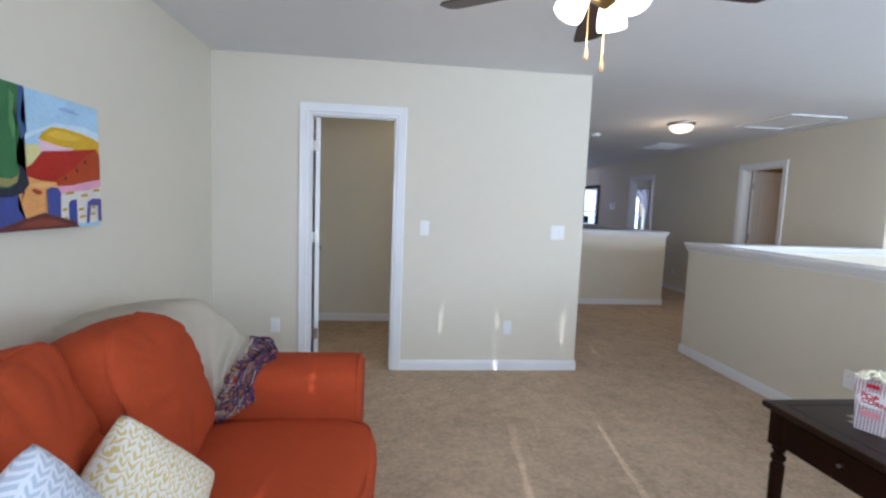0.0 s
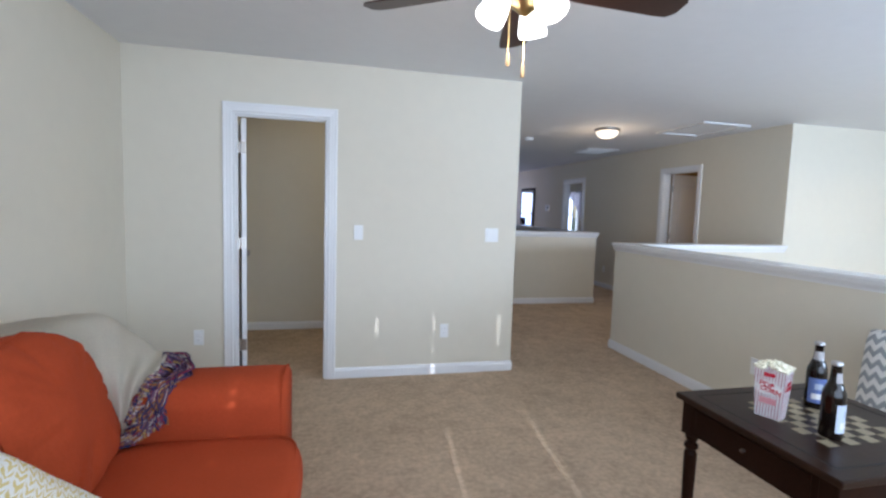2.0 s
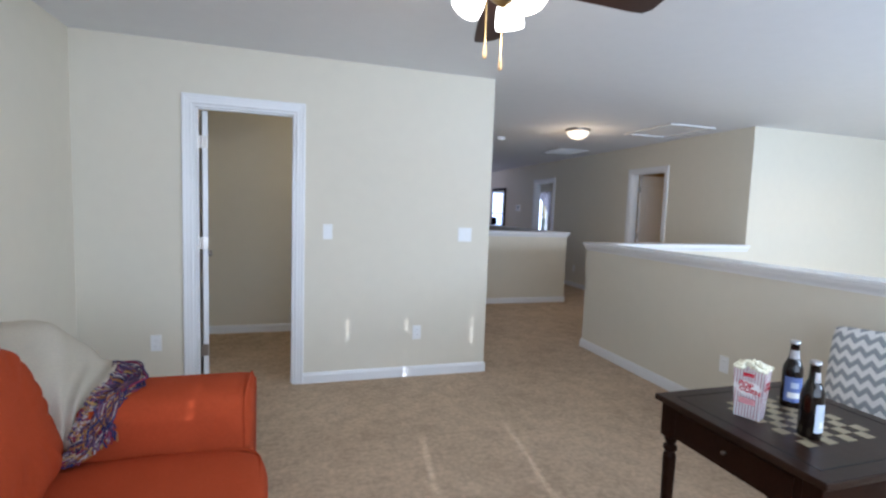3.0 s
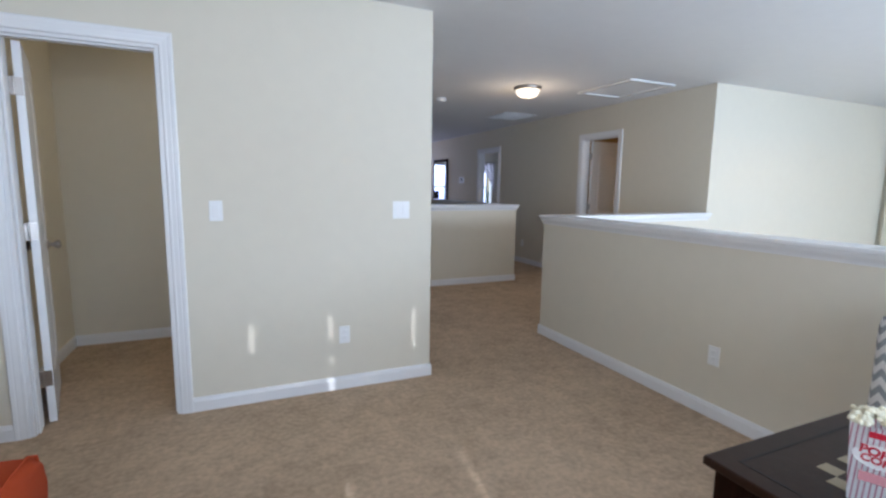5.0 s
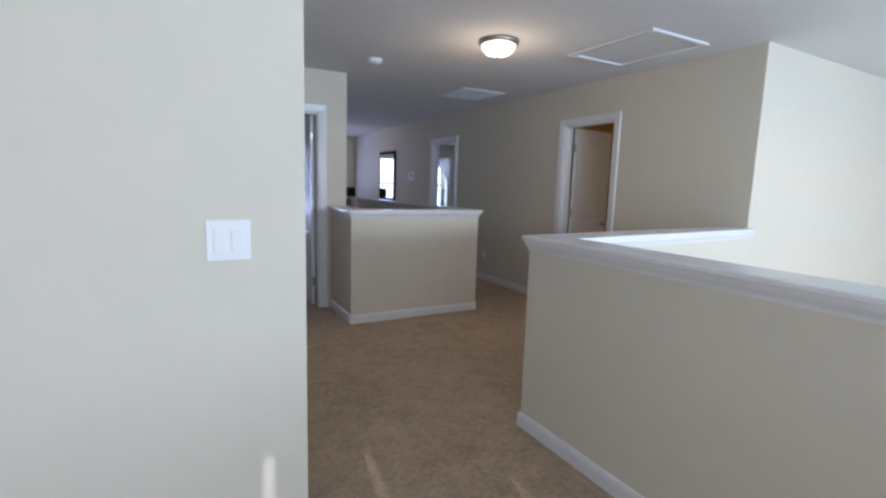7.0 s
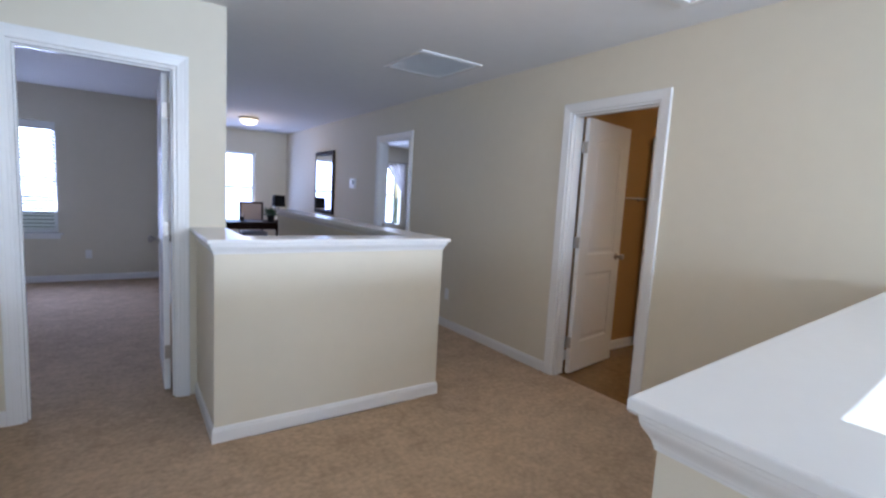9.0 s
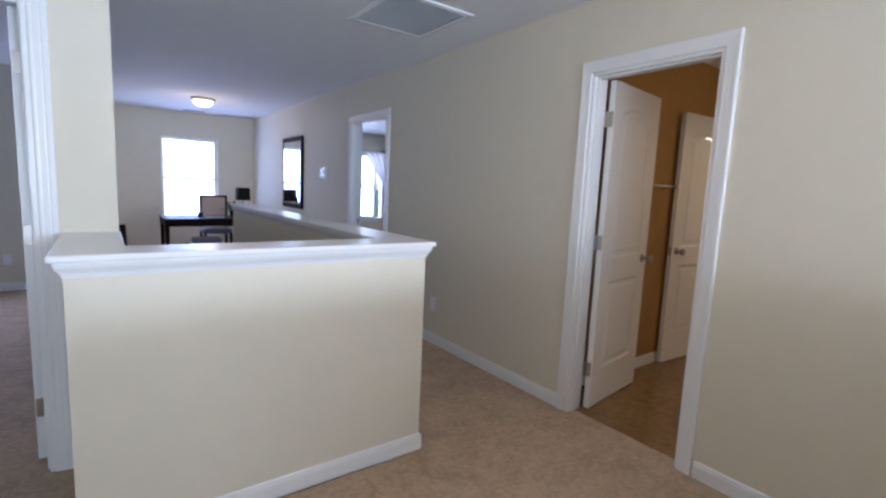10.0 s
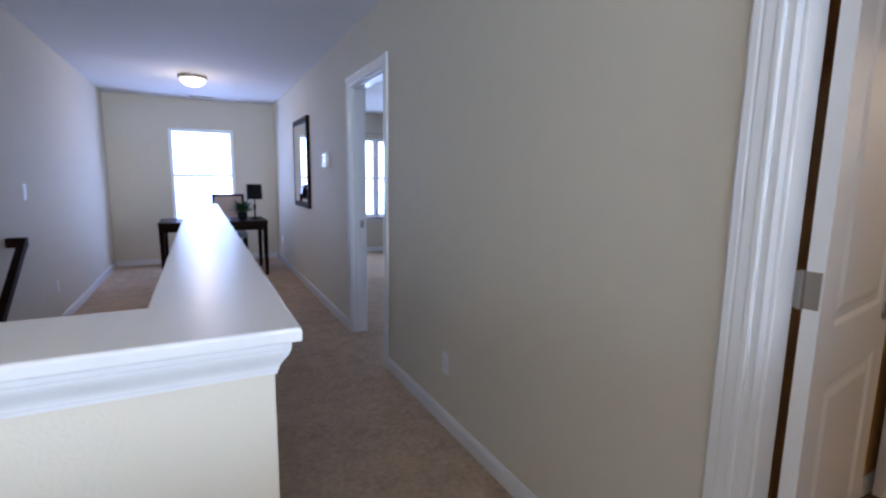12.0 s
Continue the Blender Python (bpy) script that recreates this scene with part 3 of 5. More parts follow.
hatch = tagged(empty("attic_hatch", pose(4.76, 5.225, H)), "white trimmed attic access panel in the ceiling", "attic hatch")
for a in ((-0.32, -0.41, -0.265, 0.41), (0.265, -0.41, 0.32, 0.41), (-0.265, -0.41, 0.265, -0.355), (-0.265, 0.355, 0.265, 0.41)):
    part("trim_board", box_bm(a[0], a[1], -0.018, a[2], a[3], -0.0005, 0.004, 1), TRIM, hatch)
part("panel", box_bm(-0.265, -0.355, -0.004, 0.265, 0.355, -0.0005), CEIL, hatch)

reg = tagged(empty("supply_register", pose(4.37, 13.8, H)), "small white supply register in the study ceiling", "air vent")
part("frame", box_bm(-0.16, -0.07, -0.008, 0.16, 0.07, -0.0005, 0.003), TRIM, reg)
# white strips are louvers; black ones paint the shade in the gaps between them
for i in range(7):
    part("louver_and_gap", box_bm(-0.14, -0.05 + i * 0.016 - 0.004, -0.012, 0.14, -0.05 + i * 0.016 + 0.002, -0.007), BLACK if i % 2 else TRIM, reg)

# ---- ceiling fan ----
BLADE = material("dark_walnut_blade", (0.032, 0.012, 0.008), 0.4, 0, 0.3, 9)
BRASS = material("antique_brass", (0.42, 0.30, 0.13), 0.28, 1.0, 0.05, 12)
SHADE = glowing("lit_white_glass_shade", (1.0, 0.95, 0.86), 5.0)
PULL = material("light_wood_pull", (0.6, 0.4, 0.2), 0.5)
FX, FY = 1.13, 1.98
fan = tagged(empty("ceiling_fan", pose(FX, FY, H)), "five-blade dark wood ceiling fan with lit glass shades", "ceiling fan")
part("canopy", lathe_bm([(0, 0), (0.07, 0), (0.068, -0.02), (0.05, -0.05), (0.02, -0.06), (0, -0.06)], 28), BRASS, fan, "antique brass canopy", True)
part("downrod", lathe_bm([(0.012, -0.05), (0.012, -0.13)], 14), BRASS, fan)
part("motor", lathe_bm([(0.02, -0.11), (0.1, -0.12), (0.125, -0.15), (0.125, -0.2), (0.1, -0.235), (0.05, -0.245), (0, -0.245)], 36), BRASS, fan, "antique brass motor housing", True)
part("light_fitter", lathe_bm([(0.05, -0.24), (0.065, -0.26), (0.06, -0.3), (0.03, -0.325), (0.012, -0.34), (0, -0.345)], 28), BRASS, fan, "antique brass light fitter", True)
for k in range(5):
    a = 1 + 72 * k
    bm = bmesh.new()
    out = [(0.20, -0.055), (0.24, -0.062), (0.60, -0.072), (0.655, -0.068), (0.68, -0.035), (0.68, 0.035), (0.655, 0.068), (0.60, 0.072), (0.24, 0.062), (0.20, 0.055)]
    lo = [bm.verts.new((x, y, -0.003)) for x, y in out]
    hi = [bm.verts.new((x, y, 0.003)) for x, y in out]
    bm.faces.new(lo)
    bm.faces.new(hi)
    for i in range(len(out)):
        j = (i + 1) % len(out)
        bm.faces.new((lo[i], lo[j], hi[j], hi[i]))
    blade = part("blade", bm, BLADE, fan, "dark walnut blade")
    blade.matrix_basis = pose(0, 0, -0.222, 0, 0, a) @ pose(0, 0, 0, -11)
    iron = part("blade_iron", box_bm(0.1, -0.018, 0.002, 0.27, 0.018, 0.008, 0.003), BRASS, fan)
    iron.matrix_basis = pose(0, 0, -0.22, 0, 0, a) @ pose(0, 0, 0, -6)
SHADE_P = [(0.022, 0.0), (0.028, -0.01), (0.042, -0.03), (0.052, -0.065), (0.056, -0.098), (0.054, -0.114), (0.051, -0.113), (0.053, -0.096), (0.048, -0.065), (0.038, -0.033), (0.018, -0.01)]
for k in range(3):
    a = radians(54 + 120 * k)
    m = Matrix.Translation((0.082 * math.cos(a), 0.082 * math.sin(a), -0.268)) @ pose(0, 0, 0, 0, 0, math.degrees(a)) @ pose(0, 0, 0, 0, -30, 0)
    part("shade", lathe_bm(SHADE_P, 26, m), SHADE, fan, "lit frosted white glass shade", True)
    part("arm", lathe_bm([(0.012, 0.05), (0.012, 0.0), (0.026, -0.004), (0.024, -0.02)], 14, m), BRASS, fan)
    tip = m @ Vector((0, 0, -0.17))
    bulb("fan_bulb", FX + tip.x, FY + tip.y, H + tip.z, 2.9, (1.0, 0.86, 0.68), 0.04)
for dx, dy, z1 in ((-0.05, 0.03, -0.52), (0.0, 0.0, -0.565)):
    part("pull_chain", lathe_bm([(0.0016, -0.30), (0.0016, z1 + 0.05)], 6, Matrix.Translation((dx, dy, 0))), BRASS, fan)
    part("pull", lathe_bm([(0, z1 + 0.055), (0.004, z1 + 0.05), (0.008, z1 + 0.015), (0.007, z1 + 0.003), (0, z1)], 12, Matrix.Translation((dx, dy, 0))), PULL, fan, "turned light wood pull", True)

# ---- soft shapes ----


def soft_box_bm(w, d, h, n=5.0, cuts=9, lumps=0.0, seed=0.0, crease=0.0):
    """A stuffed box of fabric: a cube drawn towards a superquadric, with a little unevenness."""
    bm = bmesh.new()
    bmesh.ops.create_cube(bm, size=2)
    bmesh.ops.subdivide_edges(bm, edges=bm.edges[:], cuts=cuts, use_grid_fill=True)
    for v in bm.verts:
        p = v.co
        k = (abs(p.x) ** n + abs(p.y) ** n + abs(p.z) ** n) ** (-1 / n)
        q = p * k
        if lumps:
            q = q * (1 + lumps * noise.noise(Vector((q.x * 1.7 + seed, q.y * 1.7, q.z * 1.7))))
        if crease:
            c = Vector((q.x * 2.0 + seed, q.y * 3.1, q.z * 1.3))
            q = q * (1 - crease * (1 - abs(noise.noise(c))) ** 5 * max(0.0, abs(q.y) - 0.25))
        v.co = (q.x * w / 2, q.y * d / 2, q.z * h / 2)
    return bm


def pillow_bm(w, h, t, n=22):
    """A square cushion with pinched edges and pointed corners, upright in x and z."""
    bm = bmesh.new()
    sheets = []
    for side in (1, -1):
        grid = []
        for i in range(n + 1):
            row = []
            for j in range(n + 1):
                u, v = 2 * i / n - 1, 2 * j / n - 1
                fat = ((1 - abs(u) ** 2.8) * (1 - abs(v) ** 2.8)) ** 0.48
                soft = 1 - 0.06 * (u * v) ** 6
                x = u * soft * (1 - 0.035 * (1 - v * v)) * w / 2
                z = v * soft * (1 - 0.035 * (1 - u * u)) * h / 2
                row.append(bm.verts.new((x, side * t / 2 * fat + 0.006 * noise.noise(Vector((u * 2, v * 2, side))), z)))
            grid.append(row)
        sheets.append(grid)
        for i in range(n):
            for j in range(n):
                bm.faces.new((grid[i][j], grid[i + 1][j], grid[i + 1][j + 1], grid[i][j + 1]))
    bmesh.ops.remove_doubles(bm, verts=bm.verts, dist=0.004)
    return bm


def tube_bm(bm, pts, r, seg=6):
    """A round cord through points, added to bm."""
    rings = []
    for i, p in enumerate(pts):
        a = pts[max(0, i - 1)]
        b = pts[min(len(pts) - 1, i + 1)]
        q = (b - a).to_track_quat("Z", "Y")
        rings.append([bm.verts.new(p + q @ Vector((r * math.cos(6.2832 * k / seg), r * math.sin(6.2832 * k / seg), 0))) for k in range(seg)])
    for a, b in zip(rings, rings[1:]):
        for k in range(seg):
            bm.faces.new((a[k], a[(k + 1) % seg], b[(k + 1) % seg], b[k]))
    bm.faces.new(rings[0][::-1])
    bm.faces.new(rings[-1])


def wave_pattern(name, base, ink, columns, rows, amp, duty=0.5, wob=0.0, leaf=False):
    """Printed cotton with zigzag bands, on the object's own x and z."""
    m = material(name, base, 0.9, 0, 0.0, 3, 0.35, 500, 0.1)
    nt = m.node_tree
    b = nt.nodes["Principled BSDF"]
    tc = nt.nodes.new("ShaderNodeTexCoord")
    sep = nt.nodes.new("ShaderNodeSeparateXYZ")
    if wob:
        nz = nt.nodes.new("ShaderNodeTexNoise")
        nz.inputs["Scale"].default_value = 26
        sc = nt.nodes.new("ShaderNodeVectorMath")
        sc.operation = "MULTIPLY_ADD"
        sc.inputs[1].default_value = (wob, wob, wob)
        nt.links.new(tc.outputs["Object"], nz.inputs["Vector"])
        nt.links.new(nz.outputs["Color"], sc.inputs[0])
        nt.links.new(tc.outputs["Object"], sc.inputs[2])
        nt.links.new(sc.outputs[0], sep.inputs[0])
    else:
        nt.links.new(tc.outputs["Object"], sep.inputs[0])

    def op(kind, a, c):
        n = nt.nodes.new("ShaderNodeMath")
        n.operation = kind
        for i, v in enumerate((a, c)):
            if isinstance(v, (int, float)):
                n.inputs[i].default_value = v
            else:
                nt.links.new(v, n.inputs[i])
        return n.outputs[0]
    zig = op("PINGPONG", op("MULTIPLY", sep.outputs["X"], columns), 1.0)
    ph = op("ADD", op("MULTIPLY", sep.outputs["Z"], rows), op("MULTIPLY", zig, amp))
    band = op("LESS_THAN", op("FRACT", ph, 0), duty)
    if leaf:
        band = op("MULTIPLY", band, op("GREATER_THAN", zig, 0.14))
    mix = nt.nodes.new("ShaderNodeMix")
    mix.data_type = "RGBA"
    mix.inputs["A"].default_value = (*base, 1)
    mix.inputs["B"].default_value = (*ink, 1)
    nt.links.new(band, mix.inputs["Factor"])
    nt.links.new(mix.outputs["Result"], b.inputs["Base Color"])
    return m


# ---- sofa ----
ORANGE = material("burnt_orange_cotton", (0.375, 0.058, 0.018), 0.9, 0, 0.10, 6, 0.3, 420, 0.12)
CREAM = material("cream_knit_throw", (0.80, 0.73, 0.60), 0.95, 0, 0.06, 8, 0.5, 240, 0.08)
SX0, SX1 = -0.93, 0.30
sofa = tagged(empty("sofa", pose(0, 0, 0)), "burnt orange slipcovered two-seat sofa against the wall", "sofa")
part("base", box_bm(SX0, 0.62, 0.03, 0.265, 2.48, 0.30, 0.02), ORANGE, sofa)
part("back", soft_box_bm(0.24, 1.86, 0.68, 6, 9, 0.03), ORANGE, sofa, "", True).matrix_basis = pose(-0.81, 1.55, 0.44, 0, -5)


def sofa_arm(y):
    prof = [(-0.155, 0.05), (-0.155, 0.50), (-0.168, 0.57), (-0.15, 0.63), (-0.10, 0.655), (0.0, 0.662), (0.10, 0.655), (0.15, 0.63), (0.168, 0.57), (0.155, 0.50), (0.155, 0.05)]
    bm = bmesh.new()
    xs = [-0.90, -0.5, -0.1, 0.2, 0.245, 0.262]
    rings = []
    for x in xs:
        k = 1.0 if x < 0.21 else (0.985 if x < 0.25 else 0.93)
        rings.append([bm.verts.new((x, y + u * k, 0.05 + (h - 0.05) * (k + (1 - k) * 0.5))) for u, h in prof])
    for a, b in zip(rings, rings[1:]):
        for i in range(len(prof)):
            j = (i + 1) % len(prof)
            bm.faces.new((a[i], a[j], b[j], b[i]))
    bm.faces.new(rings[0])
    bm.faces.new(rings[-1][::-1])
    arm = part("arm", bm, ORANGE, sofa, "", True)
    pipe = bmesh.new()
    tube_bm(pipe, [Vector((0.247, y + u * 0.985, h)) for u, h in prof], 0.004)
    part("piping", pipe, ORANGE, arm)
    return arm


sofa_arm(2.335)
sofa_arm(0.765)


def back_cushion_bm(w, d, h, droop, square, seed):
    """A loose boxed cushion: fat front panel, gusset all round, a slack upper far corner and drag lines from the seams."""
    bm = bmesh.new()
    bmesh.ops.create_cube(bm, size=2)
    bmesh.ops.subdivide_edges(bm, edges=bm.edges[:], cuts=35, use_grid_fill=True)
    for v in bm.verts:
        p = v.co
        edge = max(abs(p.y), abs(p.z))
        k = (abs(p.y) ** square + abs(p.z) ** square) ** (-1 / square) * edge if edge > 1e-6 else 1.0
        y, z = p.y * k, p.z * k
        puff = (1 - abs(y) ** 3.2) * (1 - abs(z) ** 3.2)
        x = p.x * (0.60 + 0.40 * max(0.0, puff) ** 0.55)
        if edge > 0.999:
            y, z = y * (1 + 0.05 * (1 - p.x * p.x)), z * (1 + 0.05 * (1 - p.x * p.x))
        q = Vector((x * w / 2, y * d / 2, z * h / 2))
        up = max(0.0, z)
        q.z -= droop * max(0.0, y + 0.15) ** 2 * up ** 2
        q.x += 0.012 * noise.noise(Vector((y * 1.6 + seed, z * 1.6, p.x)))
        drag = noise.noise(Vector((math.atan2(z, y) * 3.2 + seed, edge * 0.8, p.x)))
        q.x += math.copysign(0.055, p.x) * (0.25 - (1 - abs(drag)) ** 9) * max(0.0, edge - 0.3) * (1.2 - edge)
        v.co = q
    return bm


for y0, y1, sd in ((0.92, 1.56, 1.0), (1.56, 2.19, 4.0)):
    c = part("seat_cushion", soft_box_bm(1.02, y1 - y0, 0.19, 7, 19, 0.03, sd, 0.03), ORANGE, sofa, "", True)
    c.matrix_basis = pose(-0.175, (y0 + y1) / 2, 0.375)
    pipe = bmesh.new()
    w, dd = 0.492, (y1 - y0) / 2 - 0.012
    loop = [Vector((w * math.copysign(abs(math.cos(a)) ** 0.3, math.cos(a)), dd * math.copysign(abs(math.sin(a)) ** 0.3, math.sin(a)), 0.075)) for a in [i * 2 * math.pi / 48 for i in range(49)]]
    tube_bm(pipe, loop, 0.0045)
    part("piping", pipe, ORANGE, c)
for yc, d, h, zc, droop, square, turn, sd in ((1.24, 0.61, 0.555, 0.69, 0.0, 9, 9, 3.0), (1.88, 0.66, 0.53, 0.685, 0.14, 5, 10, 6.0)):
    b = part("back_cushion", back_cushion_bm(0.33, d, h, droop, square, sd), ORANGE, sofa, "", True)
    b.matrix_basis = pose(-0.455 if yc < 1.5 else -0.465, yc, zc, 0, -19, turn)
    for face in (1, -1):
        pipe = bmesh.new()
        loop = []
        for i in range(73):
            a = i * 2 * math.pi / 72
            y, z = (math.copysign(abs(f) ** (2 / square), f) * 1.004 for f in (math.cos(a), math.sin(a)))
            loop.append(Vector((face * 0.099, y * d / 2, z * h / 2 - droop * max(0.0, y + 0.15) ** 2 * max(0.0, z) ** 2)))
        tube_bm(pipe, loop, 0.006)
        part("piping", pipe, ORANGE, b)

# scatter cushions on the sofa
YEL = wave_pattern("yellow_scroll_print", (0.70, 0.67, 0.60), (0.60, 0.47, 0.20), 92, 50, 0.9, 0.5, 0.035, True)
GRY = wave_pattern("grey_leaf_print", (0.62, 0.64, 0.68), (0.42, 0.46, 0.53), 84, 58, 0.85, 0.55, 0.01, True)


def lay(ob, corner, across, down, w, h):
    """Sets a cushion by its upper corner and the ways of its two edges."""
    x = Vector(across).normalized()
    z = -(Vector(down) - Vector(down).dot(x) * x).normalized()
    y = z.cross(x)
    m = Matrix((x, y, z)).transposed().to_4x4()
    ob.matrix_world = Matrix.Translation(Vector(corner) + x * w / 2 - z * h / 2) @ m
    return ob


p = tagged(part("throw_pillow", pillow_bm(0.35, 0.35, 0.15), YEL, None, "", True), "white cushion with yellow scroll print on the sofa", "pillow", "sofa cushions")
lay(p, (-0.262, 1.425, 0.842), (0.455, 0.487, -0.745), (-0.096, -0.806, -0.585), 0.35, 0.35)
p = tagged(part("throw_pillow", pillow_bm(0.33, 0.33, 0.14), GRY, None, "", True), "white cushion with grey leaf print on the sofa", "pillow", "sofa cushions")
lay(p, (-0.235, 1.113, 0.934), (0.144, 0.531, -0.835), (-0.043, -0.84, -0.541), 0.33, 0.33)

# throw over the sofa's back corner, with its long coloured fringe over the arm


def catmull(p, t):
    i = min(int(t), len(p) - 2)
    f = t - i
    a, b, c, e = p[max(i - 1, 0)], p[i], p[i + 1], p[min(i + 2, len(p) - 1)]
    return 0.5 * ((2 * b) + (c - a) * f + (2 * a - 5 * b + 4 * c - e) * f * f + (3 * b - a - 3 * c + e) * f ** 3)


def cloth_bm(rows, nu, nv, fold, thick=0.008):
    rows = [[Vector(p) for p in r] for r in rows]
    bm = bmesh.new()
    g = []
    for i in range(nu + 1):
        u = i / nu * (len(rows) - 1)
        out = []
        for j in range(nv + 1):
            v = j / nv * (len(rows[0]) - 1)
            q = catmull([catmull(r, v) for r in rows], u)
            k = fold * math.sin(9 * v + 2.2 * u + 2.5 * noise.noise(q * 3)) + fold * 0.8 * noise.noise(q * 7)
            out.append(bm.verts.new(q + Vector((0.6, -0.5, 0.6)) * k))
        g.append(out)
    for i in range(nu):
        for j in range(nv):
            bm.faces.new((g[i][j], g[i + 1][j], g[i + 1][j + 1], g[i][j + 1]))
    bmesh.ops.solidify(bm, geom=bm.faces[:], thickness=thick)
    return bm


throw = tagged(empty("throw_blanket", pose(0, 0, 0)), "cream knitted throw with coloured fringe over the sofa corner", "blanket")
part("cloth", cloth_bm([
    [(-0.91, 2.15, 0.83), (-0.87, 2.32, 0.86), (-0.79, 2.45, 0.85), (-0.72, 2.53, 0.70)],
    [(-0.75, 2.05, 0.86), (-0.67, 2.28, 0.895), (-0.57, 2.44, 0.89), (-0.49, 2.53, 0.72)],
    [(-0.61, 2.03, 0.85), (-0.53, 2.22, 0.895), (-0.43, 2.42, 0.875), (-0.345, 2.51, 0.72)],
    [(-0.49, 2.10, 0.75), (-0.41, 2.21, 0.78), (-0.335, 2.35, 0.75), (-0.262, 2.46, 0.715)],
    [(-0.37, 2.14, 0.59), (-0.33, 2.165, 0.62), (-0.285, 2.20, 0.66), (-0.222, 2.31, 0.70)],
    [(-0.34, 2.13, 0.485), (-0.32, 2.138, 0.50), (-0.29, 2.15, 0.53), (-0.255, 2.168, 0.61)]], 44, 40, 0.009), CREAM, throw, "cream knit cloth", True)
FRINGE = material("multicolour_yarn", (0.3, 0.2, 0.2), 0.95, 0, 0, 3, 0, 80, 0.1)
fnt = FRINGE.node_tree
geo = fnt.nodes.new("ShaderNodeNewGeometry")
ramp = fnt.nodes.new("ShaderNodeValToRGB")
ramp.color_ramp.interpolation = "CONSTANT"
for i, c in enumerate(((0.09, 0.05, 0.09), (0.34, 0.14, 0.05), (0.42, 0.27, 0.10), (0.035, 0.04, 0.11), (0.22, 0.035, 0.07), (0.42, 0.36, 0.34), (0.16, 0.09, 0.15))):
    e = ramp.color_ramp.elements[0] if i == 0 else ramp.color_ramp.elements.new(i / 7)
    e.position, e.color = i / 7, (*c, 1)
fnt.links.new(geo.outputs["Random Per Island"], ramp.inputs[0])
fnt.links.new(ramp.outputs[0], fnt.nodes["Principled BSDF"].inputs["Base Color"])
rng = random.Random(5)
bm = bmesh.new()
EDGE = [Vector(p) for p in ((-0.262, 2.46, 0.712), (-0.225, 2.33, 0.700), (-0.245, 2.20, 0.672), (-0.27, 2.158, 0.60), (-0.29, 2.148, 0.55))]
for i in range(290):
    f = rng.random() ** 0.9
    a = catmull(EDGE, f * 3.999)
    b = Vector((-0.168, 2.43, 0.706)).lerp(Vector((-0.262, 2.15, 0.545)), f)
    c = Vector((-0.128, 2.33, 0.688)).lerp(Vector((-0.255, 2.142, 0.515)), f)
    e = Vector((-0.18, 2.215, 0.668)).lerp(Vector((-0.262, 2.128, 0.495)), f)
    g = Vector((-0.175, 2.162, 0.575)).lerp(Vector((-0.285, 2.105, 0.482)), f)
    ends = [a] + [p + Vector((rng.uniform(-0.03, 0.026), rng.uniform(-0.012, 0.012), rng.uniform(-0.005, 0.008))) for p in (b, c, e)]
    ends.append(g + Vector((rng.uniform(-0.045, 0.03), rng.uniform(-0.014, 0.008), rng.uniform(-0.05, 0.03) * (1 - f))))
    pts = []
    ph = rng.uniform(0, 6.28)
    for k in range(17):
        q = catmull(ends, k / 16 * 3.999)
        pts.append(q + Vector((0.009 * math.sin(k * 1.3 + ph), 0.005 * math.cos(k * 1.7 + ph), 0.006 * math.sin(k * 1.1 + 2 * ph) + 0.005)))
    tube_bm(bm, pts, rng.uniform(0.0022, 0.004), 4)
tagged(part("fringe", bm, FRINGE, throw, "tangled purple, orange and blue yarn fringe", True), kind="stuff")

# ---- painting ----


def paint(name, c):
    return material(name, c, 0.5, 0, 0.18, 9, 0.3, 60, 0.3)


PY0, PY1, PZ0, PZ1 = 1.72, 2.572, 1.209, 1.731
art = tagged(empty("canvas_painting", pose(LX, 0, 0)), "colourful village landscape painted on unframed canvas", "painting")
part("canvas", box_bm(0.001, PY0, PZ0, 0.036, PY1, PZ1, 0.003), paint("sky_blue_paint", (0.42, 0.64, 0.84)), art, "stretched canvas with a pale blue sky")
layer = [0.0365]


def dab(name, col, pts, label):
    """A flat patch of paint on the canvas; pts count 0..1 across the visible half and up."""
    bm = bmesh.new()
    layer[0] += 0.0003
    vs = [bm.verts.new((layer[0], 2.033 + (PY1 - 2.033) * x, PZ0 + (PZ1 - PZ0) * z)) for x, z in pts]
    bm.faces.new(vs)
    bmesh.ops.triangulate(bm, faces=bm.faces[:])
    return part(name, bm, paint(name + "_paint", col), art, label)


dab("haze", (0.72, 0.66, 0.30), [(0.05, 0.57), (0.18, 0.605), (0.31, 0.62), (0.37, 0.58), (0.30, 0.50), (0.17, 0.40), (0.05, 0.42)], "pale yellow haze")
dab("cloud", (0.62, 0.76, 0.88), [(0.2, 0.68), (0.5, 0.80), (0.8, 0.82), (0.998, 0.79), (0.998, 0.72), (0.7, 0.76), (0.4, 0.74), (0.2, 0.64)], "pale cloud streak")
dab("cloud", (0.32, 0.44, 0.74), [(0.52, 0.915), (0.60, 0.935), (0.70, 0.925), (0.78, 0.905), (0.66, 0.90), (0.56, 0.90)], "violet cloud streak")
dab("hill", (0.66, 0.40, 0.02), [(0.32, 0.66), (0.36, 0.71), (0.45, 0.765), (0.57, 0.775), (0.76, 0.765), (0.9, 0.745), (0.998, 0.72), (0.998, 0.58), (0.89, 0.62), (0.68, 0.61), (0.42, 0.62)], "golden hill")
dab("hill_light", (0.74, 0.50, 0.05), [(0.40, 0.70), (0.48, 0.745), (0.62, 0.745), (0.78, 0.72), (0.7, 0.69), (0.55, 0.68)], "lighter stroke on the hill")
